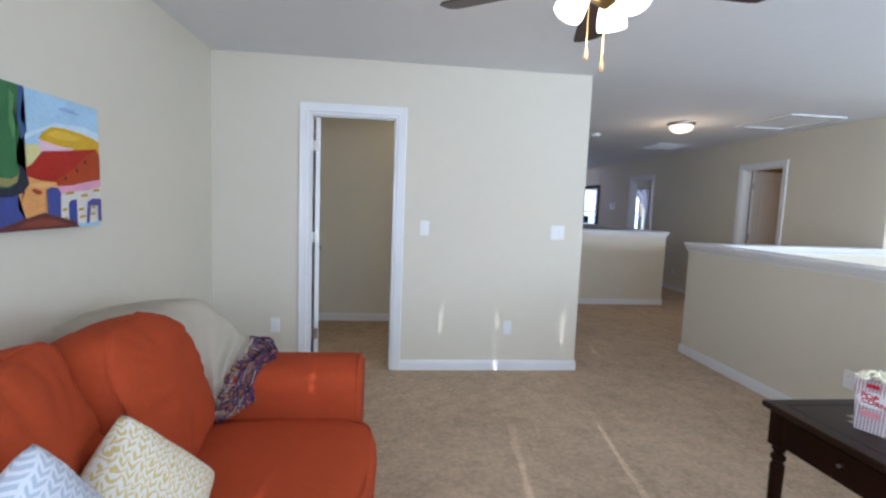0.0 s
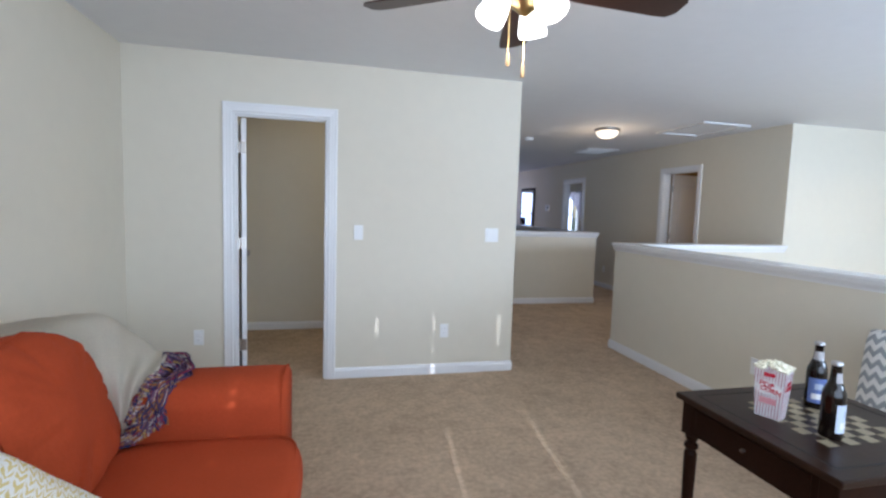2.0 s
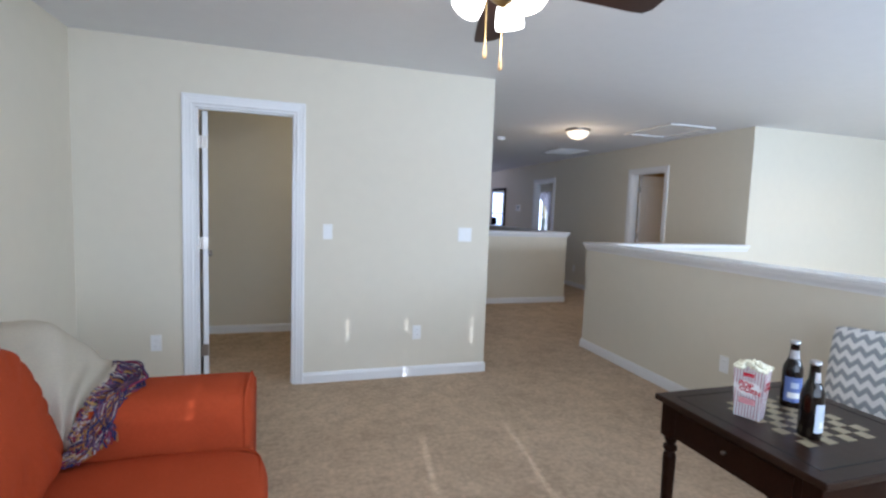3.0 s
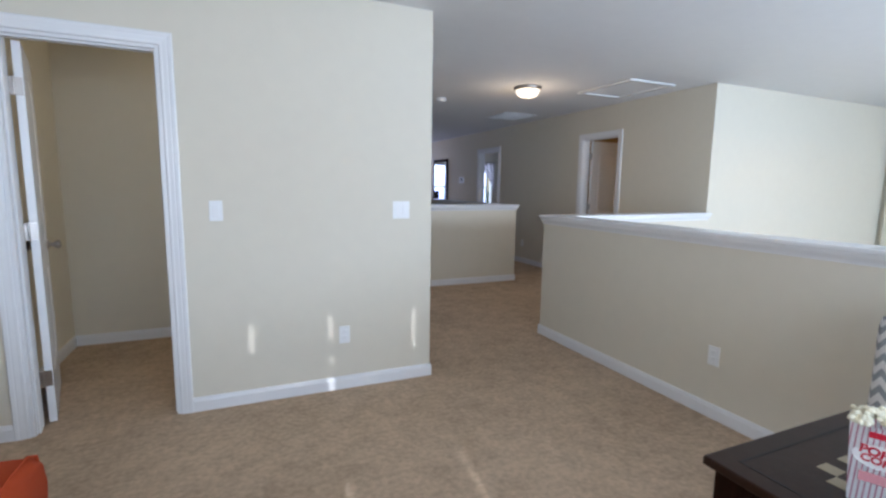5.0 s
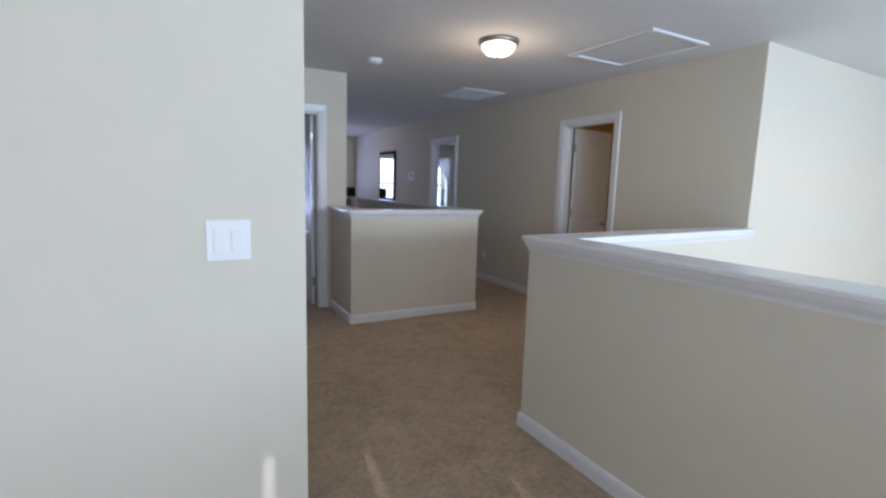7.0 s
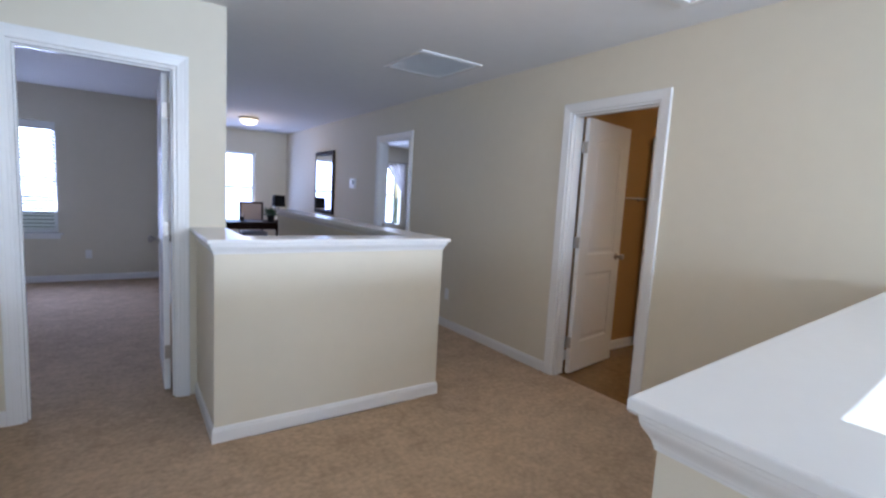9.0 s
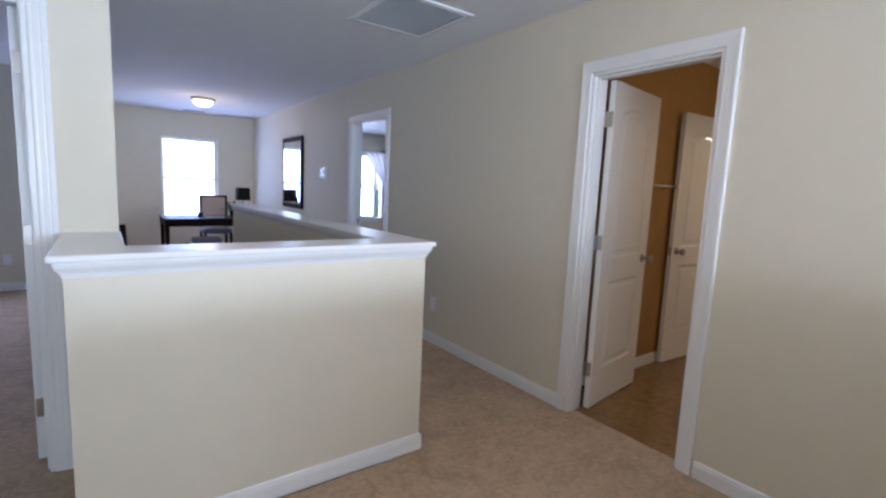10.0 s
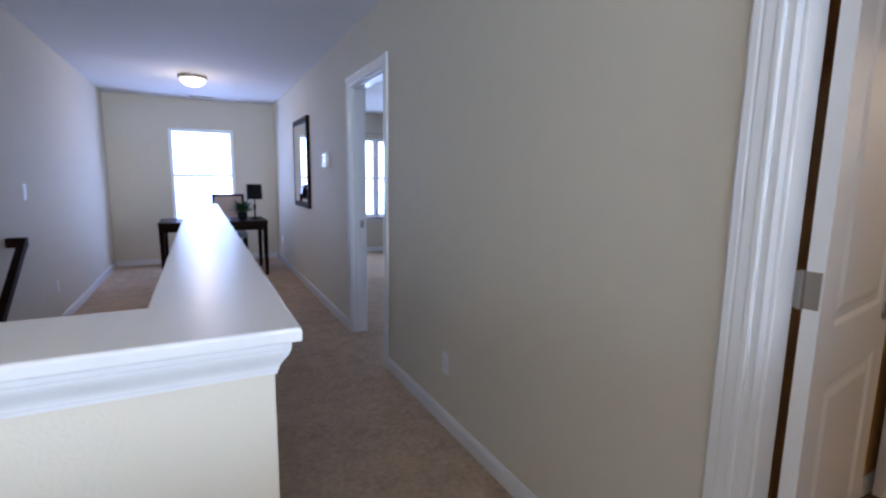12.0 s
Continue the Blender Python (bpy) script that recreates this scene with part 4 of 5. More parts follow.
dab("cloud", (0.82, 0.58, 0.68), [(0.32, 0.66), (0.42, 0.645), (0.53, 0.63), (0.68, 0.628), (0.68, 0.58), (0.34, 0.555)], "pink cloud band")
dab("house_wall", (0.74, 0.36, 0.12), [(0.10, 0.06), (0.10, 0.25), (0.19, 0.31), (0.20, 0.40), (0.5, 0.37), (0.5, 0.06)], "orange house wall")
dab("wall_light", (0.78, 0.46, 0.16), [(0.22, 0.33), (0.33, 0.345), (0.45, 0.345), (0.45, 0.315), (0.34, 0.305), (0.24, 0.31)], "paler strip under the eaves")
dab("roof", (0.40, 0.016, 0.008), [(0.16, 0.425), (0.26, 0.48), (0.35, 0.575), (0.56, 0.60), (0.82, 0.635), (0.95, 0.655), (0.998, 0.60), (0.998, 0.40), (0.49, 0.355), (0.32, 0.36), (0.2, 0.385)], "red roof")
dab("roof_side", (0.40, 0.055, 0.010), [(0.93, 0.645), (0.998, 0.59), (0.998, 0.395), (0.81, 0.365), (0.64, 0.335), (0.49, 0.325), (0.47, 0.37), (0.60, 0.43), (0.70, 0.49), (0.82, 0.58)], "brown-red roof side")
for x, z in ((0.56, 0.375), (0.69, 0.445), (0.79, 0.52)):
    dab("roof_mark", (0.10, 0.012, 0.008), [(x, z), (x + 0.025, z - 0.004), (x + 0.03, z + 0.022), (x + 0.015, z + 0.04)], "dark mark on the roof")
dab("bushes", (0.74, 0.36, 0.48), [(0.48, 0.325), (0.64, 0.335), (0.81, 0.37), (0.998, 0.40), (0.998, 0.33), (0.8, 0.295), (0.5, 0.25)], "pink bushes")
dab("fence", (0.74, 0.70, 0.64), [(0.5, 0.03), (0.5, 0.262), (0.63, 0.285), (0.8, 0.30), (0.998, 0.335), (0.998, 0.03)], "white fence")
for x, z, w in ((0.52, 0.13, 0.06), (0.53, 0.06, 0.05), (0.70, 0.13, 0.07), (0.71, 0.07, 0.08), (0.85, 0.09, 0.06), (0.56, 0.26, 0.10), (0.73, 0.245, 0.09), (0.88, 0.29, 0.10), (0.86, 0.145, 0.05)):
    dab("dapple", (0.52, 0.34, 0.05), [(x, z), (x + w, z + 0.008), (x + w * 0.9, z + 0.03), (x + w * 0.2, z + 0.024)], "ochre dab")
dab("shadow_shape", (0.055, 0.075, 0.28), [(0.37, 0.10), (0.37, 0.29), (0.41, 0.315), (0.48, 0.31), (0.51, 0.27), (0.5, 0.07)], "blue shape")
dab("shadow_shape", (0.055, 0.075, 0.30), [(0.59, 0.03), (0.59, 0.195), (0.62, 0.22), (0.68, 0.225), (0.685, 0.03)], "blue shape")
dab("arch", (0.09, 0.09, 0.30), [(0.79, 0.03), (0.81, 0.205), (0.88, 0.235), (0.985, 0.23), (0.985, 0.04), (0.945, 0.04), (0.945, 0.175), (0.85, 0.175), (0.825, 0.03)], "violet arch outline")
dab("door_mark", (0.38, 0.045, 0.012), [(0.22, 0.285), (0.25, 0.30), (0.31, 0.285), (0.32, 0.265), (0.28, 0.255)], "red lintel")
dab("trunk", (0.055, 0.075, 0.28), [(-0.3, 0.0), (0.06, 0.0), (0.16, 0.08), (0.10, 0.15), (0.10, 0.27), (-0.3, 0.28)], "blue tree trunk")
dab("earth", (0.12, 0.03, 0.024), [(-0.1, 0.002), (0.70, 0.002), (0.66, 0.045), (0.5, 0.085), (0.33, 0.125), (0.15, 0.085), (-0.04, 0.035)], "dark red earth")
dab("earth_light", (0.22, 0.05, 0.03), [(0.08, 0.025), (0.6, 0.02), (0.45, 0.065), (0.3, 0.085), (0.16, 0.06)], "redder stroke of earth")
dab("tree_edge", (0.018, 0.022, 0.04), [(-0.6, 0.998), (0.17, 0.998), (0.15, 0.80), (0.13, 0.62), (0.12, 0.47), (0.18, 0.41), (0.20, 0.33), (0.14, 0.265), (0.04, 0.235), (-0.6, 0.22)], "dark outline of the tree")
dab("tree_side", (0.05, 0.10, 0.26), [(0.08, 0.998), (0.185, 0.998), (0.165, 0.89), (0.145, 0.79), (0.195, 0.69), (0.15, 0.635), (0.10, 0.60), (0.08, 0.8)], "blue edge of the crown")
dab("tree", (0.045, 0.16, 0.06), [(-0.6, 0.998), (0.135, 0.998), (0.125, 0.88), (0.11, 0.79), (0.145, 0.69), (0.115, 0.61), (0.095, 0.5), (0.12, 0.40), (0.09, 0.335), (0.03, 0.295), (-0.6, 0.28)], "green tree crown")
dab("tree_light", (0.11, 0.26, 0.10), [(0.06, 0.95), (0.10, 0.92), (0.085, 0.80), (0.10, 0.70), (0.075, 0.62), (0.05, 0.74)], "lighter green stroke in the crown")
dab("tree_shade", (0.30, 0.25, 0.09), [(-0.2, 0.30), (0.02, 0.305), (0.095, 0.34), (0.11, 0.39), (0.05, 0.36), (-0.2, 0.36)], "olive shade in the crown")

# ---- game table ----
TOPWOOD = material("dark_table_top", (0.022, 0.010, 0.0055), 0.3, 0, 0.35, 8, 0.04, 25, 0.16)
MAPLE = material("pale_inlay_wood", (0.30, 0.25, 0.16), 0.35, 0, 0.15, 20)
TX0, TX1, TY0, TY1, TZ = 1.70, 2.32, 1.14, 1.735, 0.72
table = tagged(empty("game_table", pose(0, 0, 0)), "dark wooden game table with inlaid chessboard and turned legs", "table")
part("tabletop", box_bm(TX0, TY0, TZ - 0.022, TX1, TY1, TZ, 0.005), TOPWOOD, table)
bm = bmesh.new()
for a in ((TX0 + 0.05, TY0 + 0.05, TX1 - 0.05, TY0 + 0.055), (TX0 + 0.05, TY1 - 0.055, TX1 - 0.05, TY1 - 0.05), (TX0 + 0.05, TY0 + 0.055, TX0 + 0.055, TY1 - 0.055), (TX1 - 0.055, TY0 + 0.055, TX1 - 0.05, TY1 - 0.055)):
    add_box(bm, a[0], a[1], TZ - 0.002, a[2], a[3], TZ + 0.0012)
part("groove_line", bm, BLACK, table, "dark groove round the lift-off panel")
for a in ((TX0 + 0.02, TY0 + 0.02, TX1 - 0.02, TY0 + 0.04), (TX0 + 0.02, TY1 - 0.04, TX1 - 0.02, TY1 - 0.02), (TX0 + 0.02, TY0 + 0.04, TX0 + 0.04, TY1 - 0.04), (TX1 - 0.04, TY0 + 0.04, TX1 - 0.02, TY1 - 0.04)):
    part("apron", box_bm(a[0], a[1], TZ - 0.135, a[2], a[3], TZ - 0.022, 0.003), DARKWOOD, table)
drawer = part("drawer_front", box_bm(TX0 + 0.014, TY0 + 0.09, TZ - 0.12, TX0 + 0.0205, TY1 - 0.09, TZ - 0.035, 0.003), DARKWOOD, table)
part("knob", lathe_bm([(0, 0), (0.004, 0), (0.0035, 0.008), (0.0065, 0.010), (0.006, 0.014), (0, 0.016)], 14, pose(TX0 + 0.014, (TY0 + TY1) / 2, TZ - 0.075, 0, -90)), material("dark_pewter", (0.14, 0.12, 0.10), 0.4, 1.0), drawer, "small dark pewter knob", True)
LEG = [(0, 0.0), (0.013, 0.0), (0.016, 0.02), (0.0145, 0.05), (0.021, 0.40), (0.0225, 0.50), (0.016, 0.515), (0.024, 0.525), (0.024, 0.535), (0.015, 0.545), (0.022, 0.56), (0.024, 0.575), (0, 0.575)]
for x in (TX0 + 0.045, TX1 - 0.045):
    for y in (TY0 + 0.045, TY1 - 0.045):
        bm = lathe_bm(LEG, 18, Matrix.Translation((x, y, 0)))
        add_box(bm, x - 0.026, y - 0.026, 0.572, x + 0.026, y + 0.026, TZ - 0.022, 0.002, 1)
        part("leg", bm, DARKWOOD, table)
SQ = 0.0395
mesh = bpy.data.meshes.new("inlay_square")
bm = box_bm(0.0005, 0.0005, 0, SQ - 0.0005, SQ - 0.0005, 0.0014)
bm.to_mesh(mesh)
bm.free()
mesh.materials.append(MAPLE)
for i in range(8):
    for j in range(8):
        if (i + j) % 2 == 0:
            s = new("inlay_square", mesh)
            s.parent = table
            s.matrix_basis = pose(1.852 + i * SQ, 1.29 + j * SQ, TZ - 0.0004)

# popcorn box
STRIPE = bpy.data.materials.new("striped_card")
STRIPE.use_nodes = True
snt = STRIPE.node_tree
stc = snt.nodes.new("ShaderNodeTexCoord")
ssep = snt.nodes.new("ShaderNodeSeparateXYZ")
sadd = snt.nodes.new("ShaderNodeMath")
sadd.operation = "ADD"
smul = snt.nodes.new("ShaderNodeMath")
smul.operation, smul.inputs[1].default_value = "MULTIPLY", 118
sfr = snt.nodes.new("ShaderNodeMath")
sfr.operation = "FRACT"
slt = snt.nodes.new("ShaderNodeMath")
slt.operation, slt.inputs[1].default_value = "LESS_THAN", 0.3
smix = snt.nodes.new("ShaderNodeMix")
smix.data_type = "RGBA"
smix.inputs["A"].default_value, smix.inputs["B"].default_value = (0.9, 0.87, 0.86, 1), (0.56, 0.25, 0.30, 1)
snt.links.new(stc.outputs["Object"], ssep.inputs[0])
snt.links.new(ssep.outputs["X"], sadd.inputs[0])
snt.links.new(ssep.outputs["Y"], sadd.inputs[1])
for a, b in ((sadd, smul), (smul, sfr), (sfr, slt)):
    snt.links.new(a.outputs[0], b.inputs[0])
snt.links.new(slt.outputs[0], smix.inputs["Factor"])
snt.links.new(smix.outputs["Result"], snt.nodes["Principled BSDF"].inputs["Base Color"])
RED = material("red_print", (0.48, 0.01, 0.03), 0.6)
WHITE = material("white_card", (0.8, 0.78, 0.76), 0.7)
CORN = material("popped_corn", (0.84, 0.80, 0.62), 0.85, 0, 0.12, 30, 0.3, 200)


def lettering(text, size, mat, parent, m, name="lettering", label=""):
    cu = bpy.data.curves.new(name, "FONT")
    cu.offset = size * 0.03
    cu.body, cu.size, cu.extrude, cu.align_x, cu.align_y = text, size, 0.0004, "CENTER", "CENTER"
    tmp = bpy.data.objects.new(name, cu)
    me = bpy.data.meshes.new_from_object(tmp)
    bpy.data.objects.remove(tmp)
    me.materials.append(mat)
    ob = new(name, me)
    ob.parent = parent
    ob.matrix_basis = m
    if label:
        ob["label"] = label
    return ob


pop = tagged(empty("popcorn_box", pose(1.868, 1.497, TZ + 0.0012, 0, 0, -66)), "red and white striped popcorn box filled with popcorn", "popcorn box")
bm = bmesh.new()
lo, hi, ph_ = 0.036, 0.0455, 0.16
lov = [bm.verts.new((sx * lo, sy * lo * 0.75, 0)) for sx, sy in ((-1, -1), (1, -1), (1, 1), (-1, 1))]
hiv = [bm.verts.new((sx * hi, sy * hi * 0.75, ph_)) for sx, sy in ((-1, -1), (1, -1), (1, 1), (-1, 1))]
bm.faces.new(lov)
for i in range(4):
    bm.faces.new((lov[i], lov[(i + 1) % 4], hiv[(i + 1) % 4], hiv[i]))
bmesh.ops.solidify(bm, geom=bm.faces[:], thickness=0.0012)
part("carton", bm, STRIPE, pop, "striped card carton")
tilt_front = pose(0, -lo * 0.75 - 0.0056, 0.09, 90 + 2.9)
bm = bmesh.new()
vs = [bm.verts.new((0.037 * math.cos(a), 0.024 * math.sin(a), 0.0)) for a in [i * 6.2832 / 24 for i in range(24)]]
bm.faces.new(vs)
part("badge", bm, WHITE, pop, "white oval badge").matrix_basis = tilt_front @ Matrix.Translation((0, 0.012, 0.0006))
lettering("POP", 0.023, RED, pop, tilt_front @ pose(-0.006, 0.022, 0.0014, 0, 0, -8))
lettering("CORN", 0.021, RED, pop, tilt_front @ pose(0.006, 0.004, 0.0014, 0, 0, -8))
part("print_bar", box_bm(-0.016, 0.05, 0.001, 0.016, 0.062, 0.0016), RED, pop, "small red print").matrix_basis = tilt_front
part("print_bar", box_bm(-0.024, -0.042, 0.0009, 0.024, -0.022, 0.0014), material("pink_print", (0.62, 0.28, 0.3), 0.6), pop, "pale red print lines").matrix_basis = tilt_front
side = pose(lo + 0.0078, 0, 0.1, 90 + 3.8, 0, 90)
lettering("POP", 0.018, RED, pop, side @ pose(0, 0.02, 0.0004))
lettering("CORN", 0.018, RED, pop, side @ pose(0, 0.004, 0.0004))
bm = bmesh.new()
for i in range(70):
    x, y = rng.uniform(-0.042, 0.042), rng.uniform(-0.03, 0.03)
    z = ph_ - 0.004 + 0.022 * (1 - (x / 0.055) ** 2) * (1 - (y / 0.042) ** 2) + rng.uniform(-0.004, 0.005)
    for k in range(3):
        bmesh.ops.create_icosphere(bm, subdivisions=1, radius=rng.uniform(0.005, 0.008), matrix=Matrix.Translation((x + rng.uniform(-0.005, 0.005), y + rng.uniform(-0.005, 0.005), z + rng.uniform(-0.004, 0.005))))
tagged(part("popcorn", bm, CORN, pop, "heap of popped corn", True), kind="stuff")

# bottles
BOTTLE = material("dark_brown_glass", (0.007, 0.004, 0.003), 0.06, 0, 0, 3, 0, 80, 0.45)
NECK = material("grey_neck_paper", (0.42, 0.40, 0.40), 0.6)
CAPM = material("silver_cap", (0.55, 0.55, 0.56), 0.3, 0.9)


def bottle(x, y, rz, label_col, label):
    o = tagged(empty("beer_bottle", pose(x, y, TZ + 0.0012, 0, 0, rz)), label, "bottle", "bottles on the game table")
    part("glass", lathe_bm([(0, 0.0), (0.029, 0.0), (0.0305, 0.004), (0.0305, 0.125), (0.029, 0.14), (0.022, 0.158), (0.0155, 0.175), (0.0135, 0.2), (0.0128, 0.218), (0.0145, 0.22), (0.0145, 0.226), (0, 0.226)], 32), BOTTLE, o, "dark brown glass", True)
    part("crown_cap", lathe_bm([(0.0155, 0.222), (0.0158, 0.226), (0.0145, 0.232), (0, 0.2335)], 24), CAPM, o, "silver crown cap", True)

    def wrap(name, r, z0, z1, a0, a1, mat, lab):
        bm = bmesh.new()
        n = 20
        ring = [[bm.verts.new((rr * math.cos(a0 + (a1 - a0) * i / n), rr * math.sin(a0 + (a1 - a0) * i / n), z)) for i in range(n + 1)] for rr, z in ((r[0], z0), (r[1], z1))]
        for i in range(n):
            bm.faces.new((ring[0][i], ring[0][i + 1], ring[1][i + 1], ring[1][i]))
        return part(name, bm, mat, o, lab, True)
    wrap("label", (0.0309, 0.0309), 0.022, 0.108, -1.0, 1.0, label_col, "pale blue paper label")
    wrap("print_bar", (0.0312, 0.0312), 0.035, 0.055, -0.6, 0.6, WHITE, "white print block")
    wrap("print_bar", (0.0312, 0.0312), 0.07, 0.09, -0.35, 0.45, material("grey_print", (0.45, 0.5, 0.6), 0.6), "grey print block")
    wrap("neck_label", (0.0172, 0.0140), 0.17, 0.2, -1.2, 1.2, NECK, "pale grey neck label")
    return o


bottle(2.10, 1.535, 232, material("blue_label", (0.13, 0.18, 0.40), 0.6), "dark brown beer bottle with blue label on table")
bottle(1.925, 1.345, 292, material("pale_label", (0.55, 0.60, 0.70), 0.6), "dark brown beer bottle with pale label on table")

# chair with the zigzag cushion, between table and half wall
CHEV = wave_pattern("grey_zigzag_print", (0.80, 0.80, 0.78), (0.34, 0.36, 0.38), 34, 17, 0.5, 0.48)
chair = tagged(empty("side_chair", pose(2.84, 1.69, 0, 0, 0, 0)), "dark wooden side chair tucked behind the game table", "chair")
part("seat", box_bm(-0.22, -0.22, 0.42, 0.22, 0.22, 0.47, 0.015), DARKWOOD, chair)
for x in (-0.19, 0.19):
    for y in (-0.19, 0.19):
        part("leg", box_bm(x - 0.018, y - 0.018, 0, x + 0.018, y + 0.018, 0.42, 0.004), DARKWOOD, chair)
part("backrest", box_bm(0.2, -0.2, 0.55, 0.225, 0.2, 0.82, 0.008), DARKWOOD, chair)
for y in (-0.18, 0.18):
    part("back_post", box_bm(0.2, y - 0.016, 0.46, 0.225, y + 0.016, 0.82, 0.004), DARKWOOD, chair)
p = tagged(part("throw_pillow", pillow_bm(0.47, 0.47, 0.13), CHEV, None, "", True), "grey and white zigzag cushion on the side chair", "pillow")
p.matrix_world = pose(2.90, 1.73, 0.67, 0, 0, 84) @ pose(0, 0, 0, 14) @ pose(0, 0, 0, 0, 7, 0)

# ---- study ----
STX0, STX1, STY0, STY1, STZ = 3.79, 5.06, 12.64, 13.4, 0.735
desk = tagged(empty("writing_desk", pose(0, 0, 0)), "dark espresso wooden writing desk below the window", "desk")
part("tabletop", box_bm(STX0, STY0, STZ - 0.03, STX1, STY1, STZ, 0.004), DARKWOOD, desk)
for y in (STY0 + 0.015, STY1 - 0.035):
    part("apron", box_bm(STX0 + 0.05, y, STZ - 0.12, STX1 - 0.05, y + 0.02, STZ - 0.03), DARKWOOD, desk)
for x in (STX0 + 0.015, STX1 - 0.035):
    part("apron", box_bm(x, STY0 + 0.05, STZ - 0.12, x + 0.02, STY1 - 0.05, STZ - 0.03), DARKWOOD, desk)
for x in (STX0 + 0.035, STX1 - 0.035):
    for y in (STY0 + 0.035, STY1 - 0.035):
        bm = bmesh.new()
        for z0, z1, a, b in ((0, STZ - 0.03, 0.02, 0.03),):
            lo = [bm.verts.new((x + sx * a, y + sy * a, z0)) for sx, sy in ((-1, -1), (1, -1), (1, 1), (-1, 1))]
            hi = [bm.verts.new((x + sx * b, y + sy * b, z1)) for sx, sy in ((-1, -1), (1, -1), (1, 1), (-1, 1))]
            bm.faces.new(lo)
            bm.faces.new(hi)
            for i in range(4):
                bm.faces.new((lo[i], lo[(i + 1) % 4], hi[(i + 1) % 4], hi[i]))
        part("leg", bm, DARKWOOD, desk)

LINEN = material("beige_linen", (0.55, 0.44, 0.36), 0.9, 0, 0.06, 8, 0.3, 300)
GREYF = material("grey_upholstery", (0.20, 0.20, 0.22), 0.9, 0, 0.08, 8, 0.3, 300)
dchair = tagged(empty("desk_chair", pose(4.64, 13.62, 0)), "dark wooden chair with beige upholstered back behind desk", "chair")
part("seat", soft_box_bm(0.46, 0.44, 0.09, 6, 7), GREYF, dchair, "grey padded seat", True).matrix_basis = pose(0, -0.02, 0.46)
for x in (-0.2, 0.2):
    for y in (-0.2, 0.19):
        part("leg", box_bm(x - 0.02, y - 0.02, 0, x + 0.02, y + 0.02, 0.43, 0.003), DARKWOOD, dchair)
for a in ((-0.22, 0.5, -0.185, 1.05), (0.185, 0.5, 0.22, 1.05), (-0.185, 1.015, 0.185, 1.05), (-0.185, 0.56, 0.185, 0.595)):
    part("back_frame", box_bm(a[0], 0.17, a[1], a[2], 0.205, a[3], 0.004), DARKWOOD, dchair)
part("back_panel", box_bm(-0.185, 0.175, 0.595, 0.185, 0.2, 1.015, 0.006), LINEN, dchair, "beige linen back panel")

TEAL = material("teal_vinyl_top", (0.012, 0.15, 0.17), 0.18, 0, 0.1, 12)
OX = material("oxblood_leather", (0.045, 0.008, 0.010), 0.4, 0, 0.2, 10, 0.1, 120)
stool = tagged(empty("ottoman", pose(4.17, 12.02, 0)), "dark oxblood cube ottoman with a teal seat pad", "ottoman")
part("body", box_bm(-0.19, -0.19, 0.03, 0.19, 0.19, 0.39, 0.012), OX, stool)
part("seat_pad", soft_box_bm(0.38, 0.38, 0.055, 7, 7), TEAL, stool, "glossy teal seat pad", True).matrix_basis = pose(0, 0, 0.415)
for x in (-0.16, 0.16):
    for y in (-0.16, 0.16):
        part("foot", lathe_bm([(0, 0), (0.015, 0), (0.02, 0.03), (0, 0.03)], 12, Matrix.Translation((x, y, 0))), DARKWOOD, stool)
stool2 = tagged(empty("ottoman", pose(4.30, 12.44, 0)), "grey upholstered cube ottoman in front of the desk", "ottoman")
part("body", box_bm(-0.19, -0.17, 0.03, 0.19, 0.17, 0.42, 0.012), GREYF, stool2)
part("seat_pad", soft_box_bm(0.38, 0.34, 0.06, 7, 7), GREYF, stool2, "", True).matrix_basis = pose(0, 0, 0.445)
for x in (-0.15, 0.15):
    for y in (-0.13, 0.13):
        part("foot", lathe_bm([(0, 0), (0.015, 0), (0.02, 0.03), (0, 0.03)], 12, Matrix.Translation((x, y, 0))), DARKWOOD, stool2)

BLACKFAB = material("black_fabric_shade", (0.012, 0.011, 0.012), 0.8, 0, 0.1, 10)
lampo = tagged(empty("table_lamp", pose(4.93, 12.95, STZ)), "small table lamp with square black shade on the desk", "lamp")
part("base", lathe_bm([(0, 0), (0.055, 0), (0.05, 0.012), (0.012, 0.02), (0.010, 0.12), (0.02, 0.16), (0.008, 0.22), (0.006, 0.3), (0, 0.3)], 22), DARKWOOD, lampo, "", True)
bm = bmesh.new()
lo = [bm.verts.new((sx * 0.095, sy * 0.095, 0.275)) for sx, sy in ((-1, -1), (1, -1), (1, 1), (-1, 1))]
hi = [bm.verts.new((sx * 0.088, sy * 0.088, 0.475)) for sx, sy in ((-1, -1), (1, -1), (1, 1), (-1, 1))]
for i in range(4):
    bm.faces.new((lo[i], lo[(i + 1) % 4], hi[(i + 1) % 4], hi[i]))
bmesh.ops.solidify(bm, geom=bm.faces[:], thickness=0.003)
part("shade", bm, BLACKFAB, lampo, "square black fabric shade")

